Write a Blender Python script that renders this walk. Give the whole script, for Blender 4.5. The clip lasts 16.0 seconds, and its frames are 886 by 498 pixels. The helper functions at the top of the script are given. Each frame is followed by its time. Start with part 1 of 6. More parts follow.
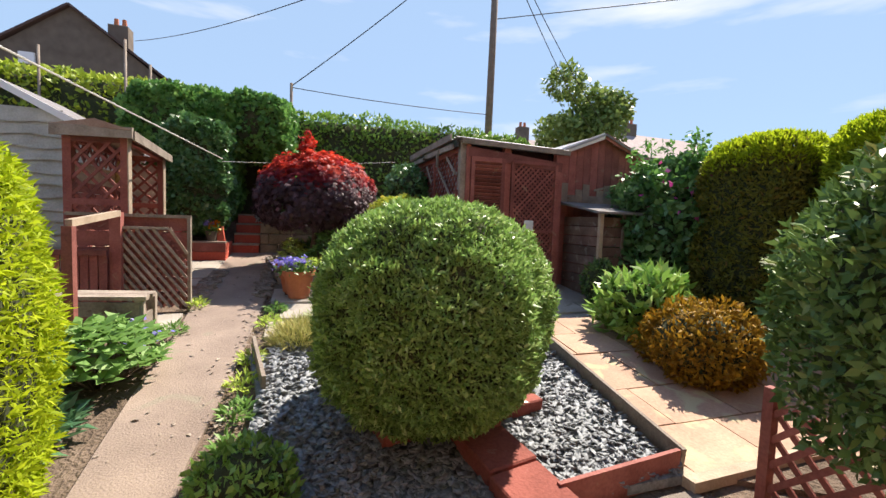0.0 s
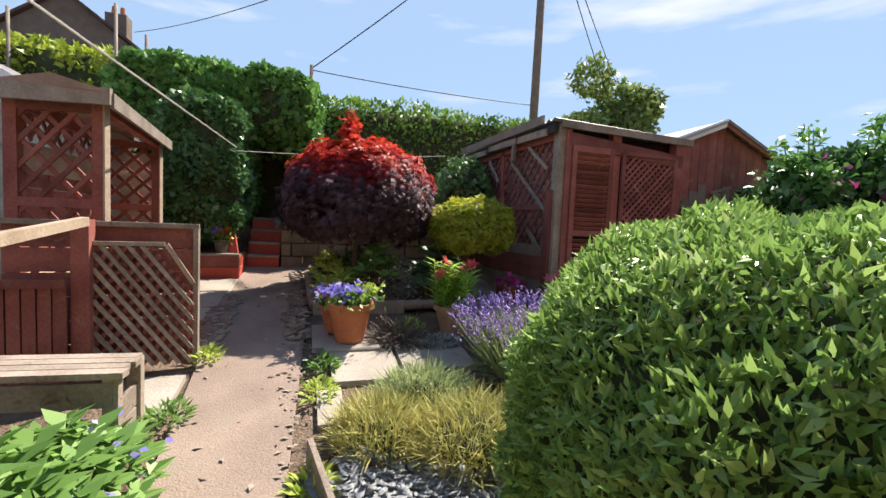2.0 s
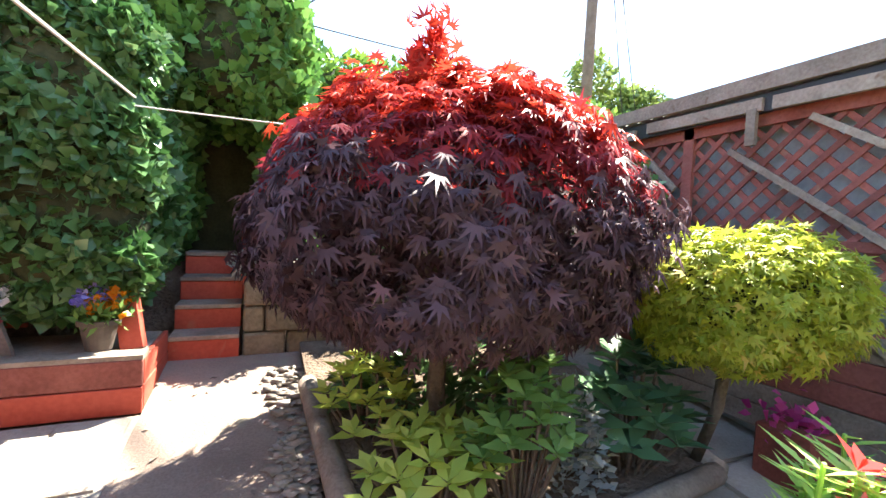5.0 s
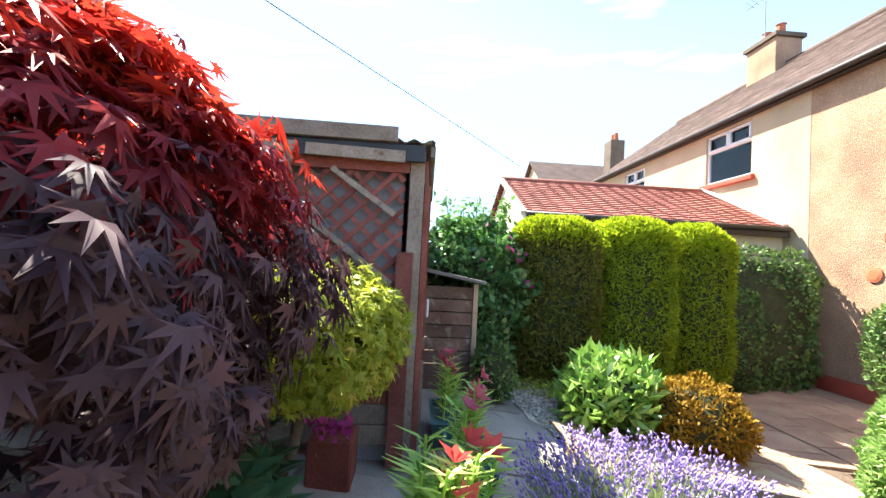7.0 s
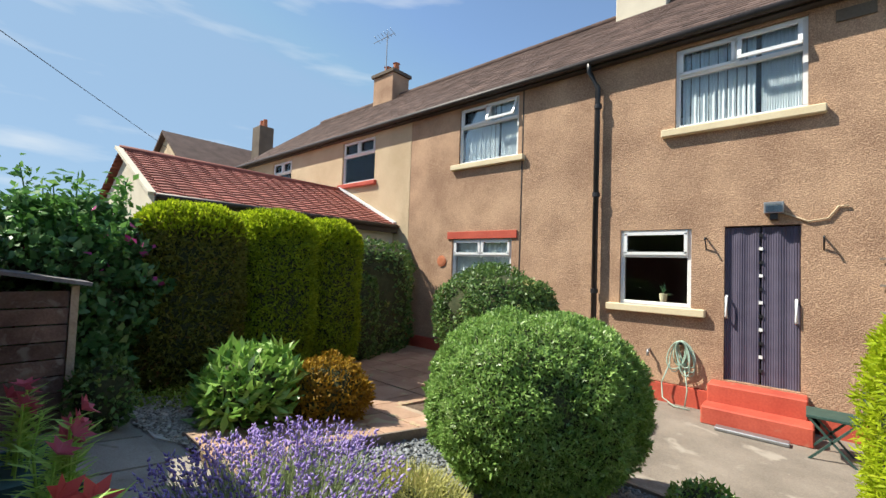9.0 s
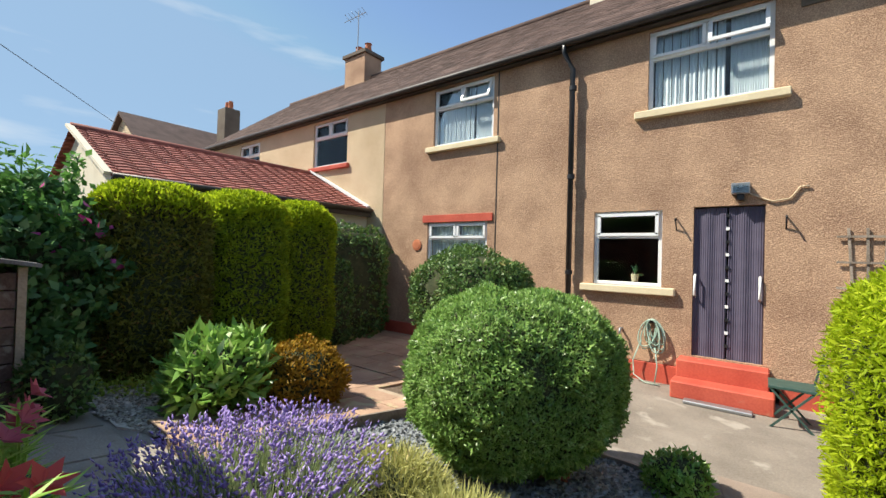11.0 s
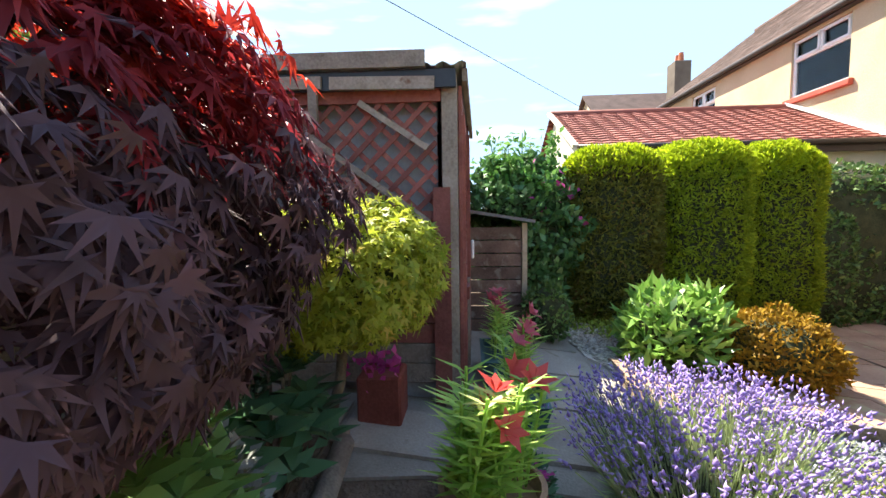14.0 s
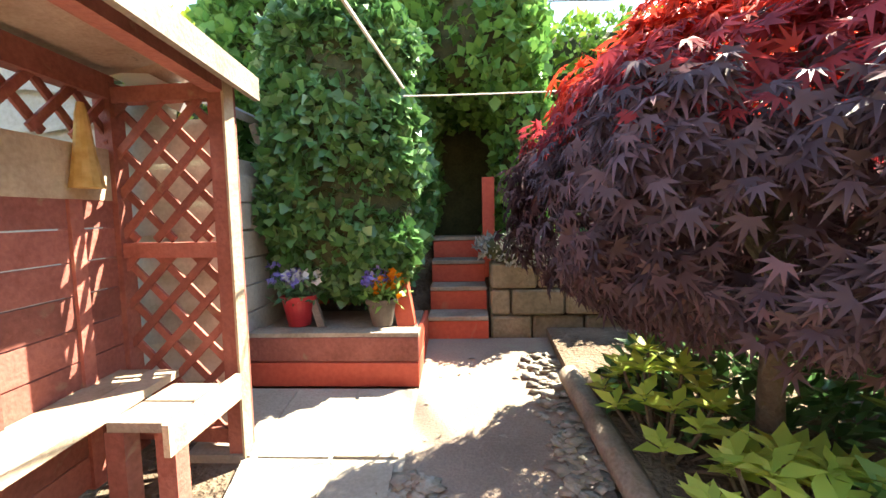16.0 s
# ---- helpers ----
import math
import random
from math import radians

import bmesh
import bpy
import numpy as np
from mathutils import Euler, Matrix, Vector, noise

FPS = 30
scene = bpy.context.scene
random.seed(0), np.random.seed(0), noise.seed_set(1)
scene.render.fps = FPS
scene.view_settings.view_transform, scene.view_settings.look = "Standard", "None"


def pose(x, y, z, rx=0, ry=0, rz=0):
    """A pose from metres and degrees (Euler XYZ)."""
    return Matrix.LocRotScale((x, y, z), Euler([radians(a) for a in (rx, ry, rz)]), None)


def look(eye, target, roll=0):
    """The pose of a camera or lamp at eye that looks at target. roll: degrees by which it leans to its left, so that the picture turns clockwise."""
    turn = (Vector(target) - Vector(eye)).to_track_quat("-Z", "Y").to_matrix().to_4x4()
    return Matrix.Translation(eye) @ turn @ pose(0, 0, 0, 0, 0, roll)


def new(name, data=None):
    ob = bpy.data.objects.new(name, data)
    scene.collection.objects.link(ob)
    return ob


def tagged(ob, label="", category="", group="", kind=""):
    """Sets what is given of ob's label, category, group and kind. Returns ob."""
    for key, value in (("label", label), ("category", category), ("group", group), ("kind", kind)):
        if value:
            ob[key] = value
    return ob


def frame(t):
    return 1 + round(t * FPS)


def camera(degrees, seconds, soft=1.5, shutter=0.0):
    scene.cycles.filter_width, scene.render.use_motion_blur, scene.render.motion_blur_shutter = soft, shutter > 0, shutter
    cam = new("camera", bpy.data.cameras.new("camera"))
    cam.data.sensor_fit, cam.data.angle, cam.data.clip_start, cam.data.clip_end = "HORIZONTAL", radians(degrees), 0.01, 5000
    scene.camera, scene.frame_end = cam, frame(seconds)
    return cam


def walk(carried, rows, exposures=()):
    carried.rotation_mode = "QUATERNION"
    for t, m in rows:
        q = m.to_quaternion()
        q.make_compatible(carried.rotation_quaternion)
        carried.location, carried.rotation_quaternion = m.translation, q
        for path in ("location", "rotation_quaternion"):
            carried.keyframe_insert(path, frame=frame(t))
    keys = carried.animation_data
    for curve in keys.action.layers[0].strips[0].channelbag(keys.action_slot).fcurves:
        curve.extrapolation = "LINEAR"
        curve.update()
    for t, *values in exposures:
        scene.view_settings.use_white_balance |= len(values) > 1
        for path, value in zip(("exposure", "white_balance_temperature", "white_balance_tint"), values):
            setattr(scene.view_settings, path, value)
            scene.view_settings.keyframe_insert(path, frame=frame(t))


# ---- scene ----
cam = camera(93.3, 16.0)
PATH = [
    (0, (0.978, 1.53, 1.395), (1.595, 3.428, 1.263), 2.1),
    (0.5, (0.846, 1.818, 1.387), (1.467, 3.713, 1.24), 2.4),
    (1, (0.737, 2.286, 1.391), (1.36, 4.181, 1.253), 2.5),
    (1.5, (0.622, 2.698, 1.419), (1.244, 4.594, 1.284), 2.6),
    (2, (0.546, 3.151, 1.444), (1.167, 5.048, 1.319), 2.6),
    (2.5, (0.442, 3.66, 1.485), (1.061, 5.557, 1.364), 2.6),
    (3, (0.313, 4.131, 1.521), (0.942, 6.026, 1.407), 2.5),
    (3.5, (0.273, 4.645, 1.556), (0.898, 6.542, 1.456), 2.5),
    (3.7, (0.255, 4.838, 1.567), (0.885, 6.733, 1.469), 2.5),
    (6, (0.387, 6.72, 1.719), (1.812, 8.122, 1.685), 3.2),
    (6.5, (0.401, 6.785, 1.752), (2.266, 7.507, 1.782), 3.0),
    (7, (0.275, 6.778, 1.761), (2.271, 6.67, 1.833), 3.1),
    (7.5, (0.304, 6.801, 1.795), (2.15, 6.037, 1.888), 2.7),
    (8, (0.269, 6.782, 1.797), (1.905, 5.637, 1.9), 2.4),
    (8.5, (0.254, 6.777, 1.827), (1.709, 5.408, 1.918), 2.4),
    (9, (0.201, 6.777, 1.833), (1.517, 5.273, 1.917), 2.1),
    (11.3, (0.293, 6.718, 1.748), (1.513, 5.133, 1.773), 1.6),
    (11.5, (0.311, 6.699, 1.749), (1.57, 5.145, 1.754), 1.7),
    (12, (0.377, 6.722, 1.695), (1.76, 5.277, 1.668), 2.6),
    (12.5, (0.51, 6.692, 1.71), (2.074, 5.448, 1.641), 1.2),
    (13, (0.593, 6.69, 1.711), (2.348, 5.738, 1.594), 0.9),
    (13.5, (0.533, 6.634, 1.674), (2.464, 6.132, 1.534), 0.1),
    (14, (0.408, 6.69, 1.658), (2.396, 6.833, 1.497), -0.8),
    (14.5, (0.351, 6.773, 1.665), (2.153, 7.623, 1.494), -1.6),
    (15, (0.251, 6.606, 1.673), (1.494, 8.162, 1.494), -2.1),
    (15.5, (0.155, 6.525, 1.58), (0.715, 8.44, 1.443), -1.7),
    (16, (0.045, 6.412, 1.584), (-0.056, 8.403, 1.416), -1.1),
]
walk(cam, [(t, look(eye, target, roll)) for t, eye, target, roll in PATH],
     [(0, 1, 6900, 14), (2, 1, 6900, 14), (3.5, 1.15, 6500, 14), (6, 3.3, 6900, 8), (6.5, 3.2, 6900, 8), (7, 2.1, 6800, 8), (7.5, 0.9, 6700, 8), (8, 0.7, 6700, 8), (9, 0.66, 6700, 6), (12, 0.68, 6800, 6), (13, 0.88, 6900, 8), (13.5, 1.1, 6900, 10), (14.2, 2.1, 6900, 8), (15, 3.0, 6900, 2), (15.5, 3.05, 7200, 0), (16, 2.8, 7400, 4)])

# ---- light ----
SUN_AZ, SUN_EL = radians(37), radians(51)
sun_way = Vector((math.cos(SUN_AZ) * math.cos(SUN_EL), math.sin(SUN_AZ) * math.cos(SUN_EL), math.sin(SUN_EL)))
sun_data = bpy.data.lights.new("sun", "SUN")
sun_data.energy, sun_data.angle, sun_data.color = 5.0, radians(0.6), (1.0, 0.94, 0.85)
sun = new("sun", sun_data)
sun.matrix_world = look((0, 0, 30), Vector((0, 0, 30)) - sun_way)
world = bpy.data.worlds.new("sky")
world.use_nodes = True
scene.world = world
wn, wl = world.node_tree.nodes, world.node_tree.links
sky = wn.new("ShaderNodeTexSky")
sky.sky_type, sky.sun_disc = "NISHITA", False
sky.sun_elevation, sky.sun_rotation = SUN_EL, radians(90) - SUN_AZ
sky.air_density, sky.dust_density, sky.ozone_density = 0.9, 0.0, 1.6
coord = wn.new("ShaderNodeTexCoord")
stretch = wn.new("ShaderNodeMapping")
stretch.inputs["Scale"].default_value = (1.3, 1.3, 7.0)
cloud = wn.new("ShaderNodeTexNoise")
cloud.inputs["Scale"].default_value, cloud.inputs["Detail"].default_value = 2.2, 7
cloud_ramp = wn.new("ShaderNodeValToRGB")
cloud_ramp.color_ramp.elements[0].position, cloud_ramp.color_ramp.elements[1].position = 0.54, 0.78
cloud_ramp.color_ramp.elements[1].color = (0.75, 0.75, 0.75, 1)
cloud_mix = wn.new("ShaderNodeMixRGB")
cloud_mix.inputs["Color2"].default_value = (4.0, 4.2, 4.5, 1)
wl.new(coord.outputs["Generated"], stretch.inputs["Vector"])
wl.new(stretch.outputs["Vector"], cloud.inputs["Vector"])
wl.new(cloud.outputs["Fac"], cloud_ramp.inputs["Fac"])
wl.new(cloud_ramp.outputs["Color"], cloud_mix.inputs["Fac"])
pale = wn.new("ShaderNodeMixRGB")
pale.blend_type = "DARKEN"
pale.inputs["Fac"].default_value, pale.inputs["Color2"].default_value = 0.9, (1.55, 2.35, 3.5, 1)
wl.new(sky.outputs["Color"], pale.inputs["Color1"])
wl.new(pale.outputs["Color"], cloud_mix.inputs["Color1"])
wl.new(cloud_mix.outputs["Color"], wn["Background"].inputs["Color"])
wn["Background"].inputs["Strength"].default_value = 0.14


# ---- materials ----
def mat(name, a, b, scale=6.0, rough=0.85, bump=0.3, bump_scale=40.0, metal=0.0, piece=0.0, wear=None, wear_at=0.62, dist=0.01, spec=0.3, pebble=False):
    """Two tones mottled at two scales, with relief; piece: variation from piece to piece; wear: a third colour in worn patches."""
    m = bpy.data.materials.new(name)
    m.use_nodes = True
    n, l = m.node_tree.nodes, m.node_tree.links
    p = n["Principled BSDF"]
    p.inputs["Roughness"].default_value, p.inputs["Metallic"].default_value = rough, metal
    p.inputs["Specular IOR Level"].default_value = spec
    tc = n.new("ShaderNodeNewGeometry")
    big = n.new("ShaderNodeTexNoise")
    big.inputs["Scale"].default_value, big.inputs["Detail"].default_value = scale, 6
    if pebble:
        fine = n.new("ShaderNodeTexVoronoi")
        fine.inputs["Scale"].default_value = bump_scale
    else:
        fine = n.new("ShaderNodeTexNoise")
        fine.inputs["Scale"].default_value, fine.inputs["Detail"].default_value = bump_scale, 4
    grain = fine.outputs["Distance" if pebble else "Fac"]
    for t in (big, fine):
        l.new(tc.outputs["Position"], t.inputs["Vector"])
    add = n.new("ShaderNodeMath")
    add.operation = "MULTIPLY_ADD"
    add.inputs[1].default_value, add.inputs[2].default_value = 0.45, 0
    l.new(grain, add.inputs[0])
    tot = n.new("ShaderNodeMath")
    tot.operation = "MULTIPLY_ADD"
    tot.inputs[1].default_value = 0.7
    l.new(big.outputs["Fac"], tot.inputs[0])
    l.new(add.outputs[0], tot.inputs[2])
    ramp = n.new("ShaderNodeValToRGB")
    ramp.color_ramp.elements[0].position, ramp.color_ramp.elements[1].position = 0.4, 0.76
    ramp.color_ramp.elements[0].color, ramp.color_ramp.elements[1].color = (*a, 1), (*b, 1)
    l.new(tot.outputs[0], ramp.inputs["Fac"])
    out = ramp.outputs["Color"]
    if wear:
        wn_ = n.new("ShaderNodeTexNoise")
        wn_.inputs["Scale"].default_value, wn_.inputs["Detail"].default_value, wn_.inputs["Distortion"].default_value = scale * 1.7, 8, 0.6
        l.new(tc.outputs["Position"], wn_.inputs["Vector"])
        wr = n.new("ShaderNodeValToRGB")
        wr.color_ramp.elements[0].position, wr.color_ramp.elements[1].position = wear_at, wear_at + 0.08
        l.new(wn_.outputs["Fac"], wr.inputs["Fac"])
        wm = n.new("ShaderNodeMixRGB")
        wm.inputs["Color2"].default_value = (*wear, 1)
        l.new(wr.outputs["Color"], wm.inputs["Fac"])
        l.new(out, wm.inputs["Color1"])
        out = wm.outputs["Color"]
    if piece:
        oi = n.new("ShaderNodeObjectInfo")
        isl = n.new("ShaderNodeNewGeometry")
        sm = n.new("ShaderNodeMath")
        sm.operation = "ADD"
        l.new(oi.outputs["Random"], sm.inputs[0])
        l.new(isl.outputs["Random Per Island"], sm.inputs[1])
        fr = n.new("ShaderNodeMath")
        fr.operation = "FRACT"
        l.new(sm.outputs[0], fr.inputs[0])
        mr = n.new("ShaderNodeMapRange")
        mr.inputs["To Min"].default_value, mr.inputs["To Max"].default_value = 1 - piece, 1 + piece
        l.new(fr.outputs[0], mr.inputs["Value"])
        hs = n.new("ShaderNodeHueSaturation")
        l.new(mr.outputs["Result"], hs.inputs["Value"])
        l.new(out, hs.inputs["Color"])
        out = hs.outputs["Color"]
    l.new(out, p.inputs["Base Color"])
    if bump:
        bp = n.new("ShaderNodeBump")
        bp.inputs["Strength"].default_value, bp.inputs["Distance"].default_value = bump, dist
        l.new(grain, bp.inputs["Height"])
        l.new(bp.outputs["Normal"], p.inputs["Normal"])
    return m


def leaf_mat(name, a, b, c=None, through_light=0.35, rough=0.45, spec=0.35, sat=1.0):
    """Leaves: tones from leaf to leaf, patches over the plant, and light that shines through."""
    m = bpy.data.materials.new(name)
    m.use_nodes = True
    n, l = m.node_tree.nodes, m.node_tree.links
    p = n["Principled BSDF"]
    p.inputs["Roughness"].default_value, p.inputs["Specular IOR Level"].default_value = rough, spec
    g = n.new("ShaderNodeNewGeometry")
    ns = n.new("ShaderNodeTexNoise")
    ns.inputs["Scale"].default_value, ns.inputs["Detail"].default_value = 3.5, 3
    l.new(g.outputs["Position"], ns.inputs["Vector"])
    mx = n.new("ShaderNodeMath")
    mx.operation = "MULTIPLY_ADD"
    mx.inputs[1].default_value = 0.6
    l.new(g.outputs["Random Per Island"], mx.inputs[0])
    sc = n.new("ShaderNodeMath")
    sc.operation = "MULTIPLY"
    sc.inputs[1].default_value = 0.5
    l.new(ns.outputs["Fac"], sc.inputs[0])
    l.new(sc.outputs[0], mx.inputs[2])
    r = n.new("ShaderNodeValToRGB")
    r.color_ramp.elements[0].position, r.color_ramp.elements[1].position = 0.2, 0.8
    r.color_ramp.elements[0].color, r.color_ramp.elements[1].color = (*a, 1), (*b, 1)
    if c:
        e = r.color_ramp.elements.new(0.93)
        e.color = (*c, 1)
    l.new(mx.outputs[0], r.inputs["Fac"])
    l.new(r.outputs["Color"], p.inputs["Base Color"])
    tr = n.new("ShaderNodeBsdfTranslucent")
    l.new(r.outputs["Color"], tr.inputs["Color"])
    ms = n.new("ShaderNodeMixShader")
    ms.inputs["Fac"].default_value = through_light
    l.new(p.outputs["BSDF"], ms.inputs[1])
    l.new(tr.outputs["BSDF"], ms.inputs[2])
    l.new(ms.outputs["Shader"], n["Material Output"].inputs["Surface"])
    return m


def glass_mat(name, tint=(0.9, 0.95, 0.97)):
    m = bpy.data.materials.new(name)
    m.use_nodes = True
    n, l = m.node_tree.nodes, m.node_tree.links
    gl = n.new("ShaderNodeBsdfGlossy")
    gl.inputs["Roughness"].default_value = 0.01
    tp = n.new("ShaderNodeBsdfTransparent")
    tp.inputs["Color"].default_value = (*tint, 1)
    fr = n.new("ShaderNodeFresnel")
    fr.inputs["IOR"].default_value = 1.5
    ms = n.new("ShaderNodeMixShader")
    l.new(fr.outputs["Fac"], ms.inputs["Fac"])
    l.new(tp.outputs["BSDF"], ms.inputs[1])
    l.new(gl.outputs["BSDF"], ms.inputs[2])
    l.new(ms.outputs["Shader"], n["Material Output"].inputs["Surface"])
    return m


M_DASH = mat("pebbledash_tan", (0.27, 0.16, 0.105), (0.57, 0.375, 0.245), 1.2, 0.95, 0.5, 75, dist=0.012, pebble=True)
M_DASH2 = mat("pebbledash_cream", (0.48, 0.36, 0.23), (0.66, 0.53, 0.36), 1.0, 0.95, 0.5, 75, dist=0.01, pebble=True)
M_CREAM = mat("cream_render", (0.62, 0.56, 0.44), (0.76, 0.70, 0.56), 2, 0.9, 0.3, 60)
M_STONE = mat("cream_painted_stone", (0.66, 0.55, 0.36), (0.78, 0.67, 0.46), 3, 0.8, 0.2, 60)
M_REDPAINT = mat("red_masonry_paint", (0.42, 0.07, 0.045), (0.58, 0.12, 0.075), 3, 0.6, 0.2, 40, wear=(0.45, 0.2, 0.13), wear_at=0.66)
M_ROOF = mat("dark_roof_tile", (0.075, 0.05, 0.043), (0.15, 0.10, 0.085), 2, 0.9, 0.4, 30, piece=0.3)
M_REDTILE = mat("red_roof_tile", (0.25, 0.085, 0.065), (0.36, 0.13, 0.10), 3, 0.8, 0.3, 40, piece=0.2)
M_GREYTILE = mat("pale_roof_tile", (0.34, 0.26, 0.24), (0.46, 0.37, 0.34), 3, 0.85, 0.3, 40, piece=0.2)
M_HARL = mat("brown_harling", (0.12, 0.095, 0.075), (0.19, 0.155, 0.12), 2, 0.95, 0.4, 40)
M_RED = mat("red_brown_wood_stain", (0.20, 0.062, 0.05), (0.35, 0.125, 0.10), 5, 0.75, 0.45, 55, piece=0.28, wear=(0.30, 0.17, 0.12), wear_at=0.64)
M_HUTCH = mat("dark_aged_boarding", (0.11, 0.065, 0.05), (0.23, 0.15, 0.115), 5, 0.85, 0.5, 60, piece=0.25, wear=(0.27, 0.22, 0.18), wear_at=0.6)
M_GREYWOOD = mat("weathered_grey_wood", (0.20, 0.16, 0.125), (0.38, 0.32, 0.26), 6, 0.85, 0.5, 60, piece=0.22, wear=(0.16, 0.09, 0.06), wear_at=0.66)
M_PALEWOOD = mat("bleached_wood", (0.36, 0.27, 0.19), (0.55, 0.44, 0.32), 6, 0.8, 0.4, 60, piece=0.15)
M_BOARD = mat("pale_weathered_boarding", (0.36, 0.35, 0.30), (0.55, 0.54, 0.48), 4, 0.85, 0.4, 50, piece=0.12)
M_FELT = mat("roofing_felt", (0.16, 0.15, 0.15), (0.28, 0.265, 0.26), 6, 0.95, 0.5, 120)
M_FELT2 = mat("peeling_felt", (0.30, 0.20, 0.16), (0.46, 0.34, 0.28), 5, 0.9, 0.5, 70, wear=(0.12, 0.08, 0.07), wear_at=0.65)
M_CORR = mat("corrugated_sheet", (0.28, 0.29, 0.30), (0.42, 0.43, 0.44), 5, 0.6, 0.2, 40)
M_PATH = mat("worn_concrete", (0.21, 0.16, 0.13), (0.35, 0.275, 0.22), 2.2, 0.95, 0.6, 90, wear=(0.27, 0.24, 0.18), wear_at=0.62)
M_PATIO = mat("patio_concrete", (0.17, 0.145, 0.12), (0.31, 0.265, 0.22), 1.6, 0.95, 0.5, 80, wear=(0.36, 0.32, 0.27), wear_at=0.58)
M_SLAB = mat("riven_paving_slab", (0.34, 0.21, 0.145), (0.50, 0.34, 0.235), 2.5, 0.85, 0.35, 50, piece=0.2, wear=(0.45, 0.38, 0.23), wear_at=0.58)
M_GREYSLAB = mat("grey_paving_slab", (0.27, 0.24, 0.20), (0.42, 0.38, 0.32), 3, 0.9, 0.45, 70, piece=0.12, wear=(0.22, 0.2, 0.15), wear_at=0.64)
M_SLATE = mat("blue_grey_slate", (0.17, 0.185, 0.195), (0.33, 0.35, 0.36), 30, 0.7, 0.4, 60, piece=0.16, spec=0.4)
M_GRAVEL = mat("pale_gravel", (0.42, 0.37, 0.30), (0.66, 0.60, 0.52), 30, 0.85, 0.3, 80, piece=0.35)
M_SOIL = mat("dry_soil", (0.10, 0.072, 0.05), (0.23, 0.17, 0.125), 5, 1.0, 1.0, 45, dist=0.03)
M_GRASS = mat("rough_grass", (0.05, 0.085, 0.025), (0.11, 0.15, 0.05), 1.5, 1.0, 1.0, 30, dist=0.05)
M_BRICK = mat("painted_red_brick", (0.20, 0.055, 0.04), (0.33, 0.10, 0.075), 6, 0.85, 0.5, 60, piece=0.2, wear=(0.30, 0.18, 0.14), wear_at=0.66)
M_WALLSTONE = mat("mossy_stone", (0.17, 0.145, 0.095), (0.31, 0.265, 0.185), 5, 0.95, 0.7, 40, piece=0.2)
M_BARK = mat("bark", (0.10, 0.075, 0.055), (0.20, 0.16, 0.12), 12, 0.95, 0.8, 60)
# Dark tones standing for shade inside shrubs, sheds and the arch passage.
M_CORE = mat("dark_green_shade", (0.03, 0.04, 0.018), (0.07, 0.075, 0.035), 10, 1.0, 0.8, 40)
M_CORERED = mat("dark_red_shade", (0.028, 0.012, 0.014), (0.05, 0.022, 0.025), 10, 1.0, 0.8, 40)
M_WHITE = mat("white_upvc", (0.78, 0.79, 0.80), (0.84, 0.85, 0.85), 4, 0.35, 0.0, 40, spec=0.5)
M_CURTAIN = mat("white_curtain", (0.74, 0.77, 0.79), (0.84, 0.86, 0.87), 3, 0.9, 0.1, 80)
M_ROOM = mat("dim_room", (0.16, 0.14, 0.12), (0.22, 0.20, 0.17), 2, 0.9, 0.0)
M_PURPLE = mat("slate_purple_door_curtain", (0.085, 0.075, 0.115), (0.125, 0.11, 0.16), 5, 0.7, 0.2, 120)
M_BLACK = mat("black_plastic", (0.012, 0.012, 0.014), (0.025, 0.025, 0.028), 8, 0.4, 0.0, spec=0.5)
M_GUTTER = mat("dark_gutter", (0.03, 0.025, 0.023), (0.06, 0.05, 0.045), 5, 0.5, 0.1)
M_TERRA = mat("terracotta", (0.42, 0.13, 0.06), (0.55, 0.20, 0.10), 8, 0.8, 0.25, 60, wear=(0.55, 0.33, 0.24), wear_at=0.66)
M_TERRA2 = mat("weathered_terracotta", (0.33, 0.19, 0.12), (0.47, 0.30, 0.20), 8, 0.85, 0.3, 60)
M_TEAL = mat("teal_plastic", (0.05, 0.12, 0.13), (0.08, 0.17, 0.18), 6, 0.45, 0.05)
M_REDPOT = mat("red_plastic", (0.36, 0.02, 0.03), (0.46, 0.04, 0.05), 6, 0.4, 0.0)
M_GREYPOT = mat("dark_pot", (0.09, 0.075, 0.065), (0.15, 0.13, 0.11), 6, 0.7, 0.1)
M_METAL = mat("grey_metal", (0.30, 0.31, 0.32), (0.42, 0.43, 0.44), 8, 0.4, 0.1, metal=0.7)
M_GREENMETAL = mat("green_metal", (0.03, 0.07, 0.06), (0.06, 0.11, 0.09), 8, 0.5, 0.1)
M_HOSE = mat("pale_green_hose", (0.30, 0.42, 0.34), (0.42, 0.55, 0.46), 8, 0.5, 0.0)
M_POLE = mat("telegraph_pole_wood", (0.16, 0.12, 0.09), (0.26, 0.205, 0.16), 7, 0.9, 0.5, 60)
M_WIRE = mat("dark_wire", (0.02, 0.02, 0.022), (0.035, 0.035, 0.037), 8, 0.6, 0.0)
M_LINE = mat("pale_clothes_line", (0.55, 0.53, 0.48), (0.65, 0.63, 0.58), 8, 0.7, 0.0)
M_ROPE = mat("straw_tassel", (0.45, 0.30, 0.10), (0.60, 0.43, 0.18), 20, 0.9, 0.3)
M_GLASS = glass_mat("window_glass")

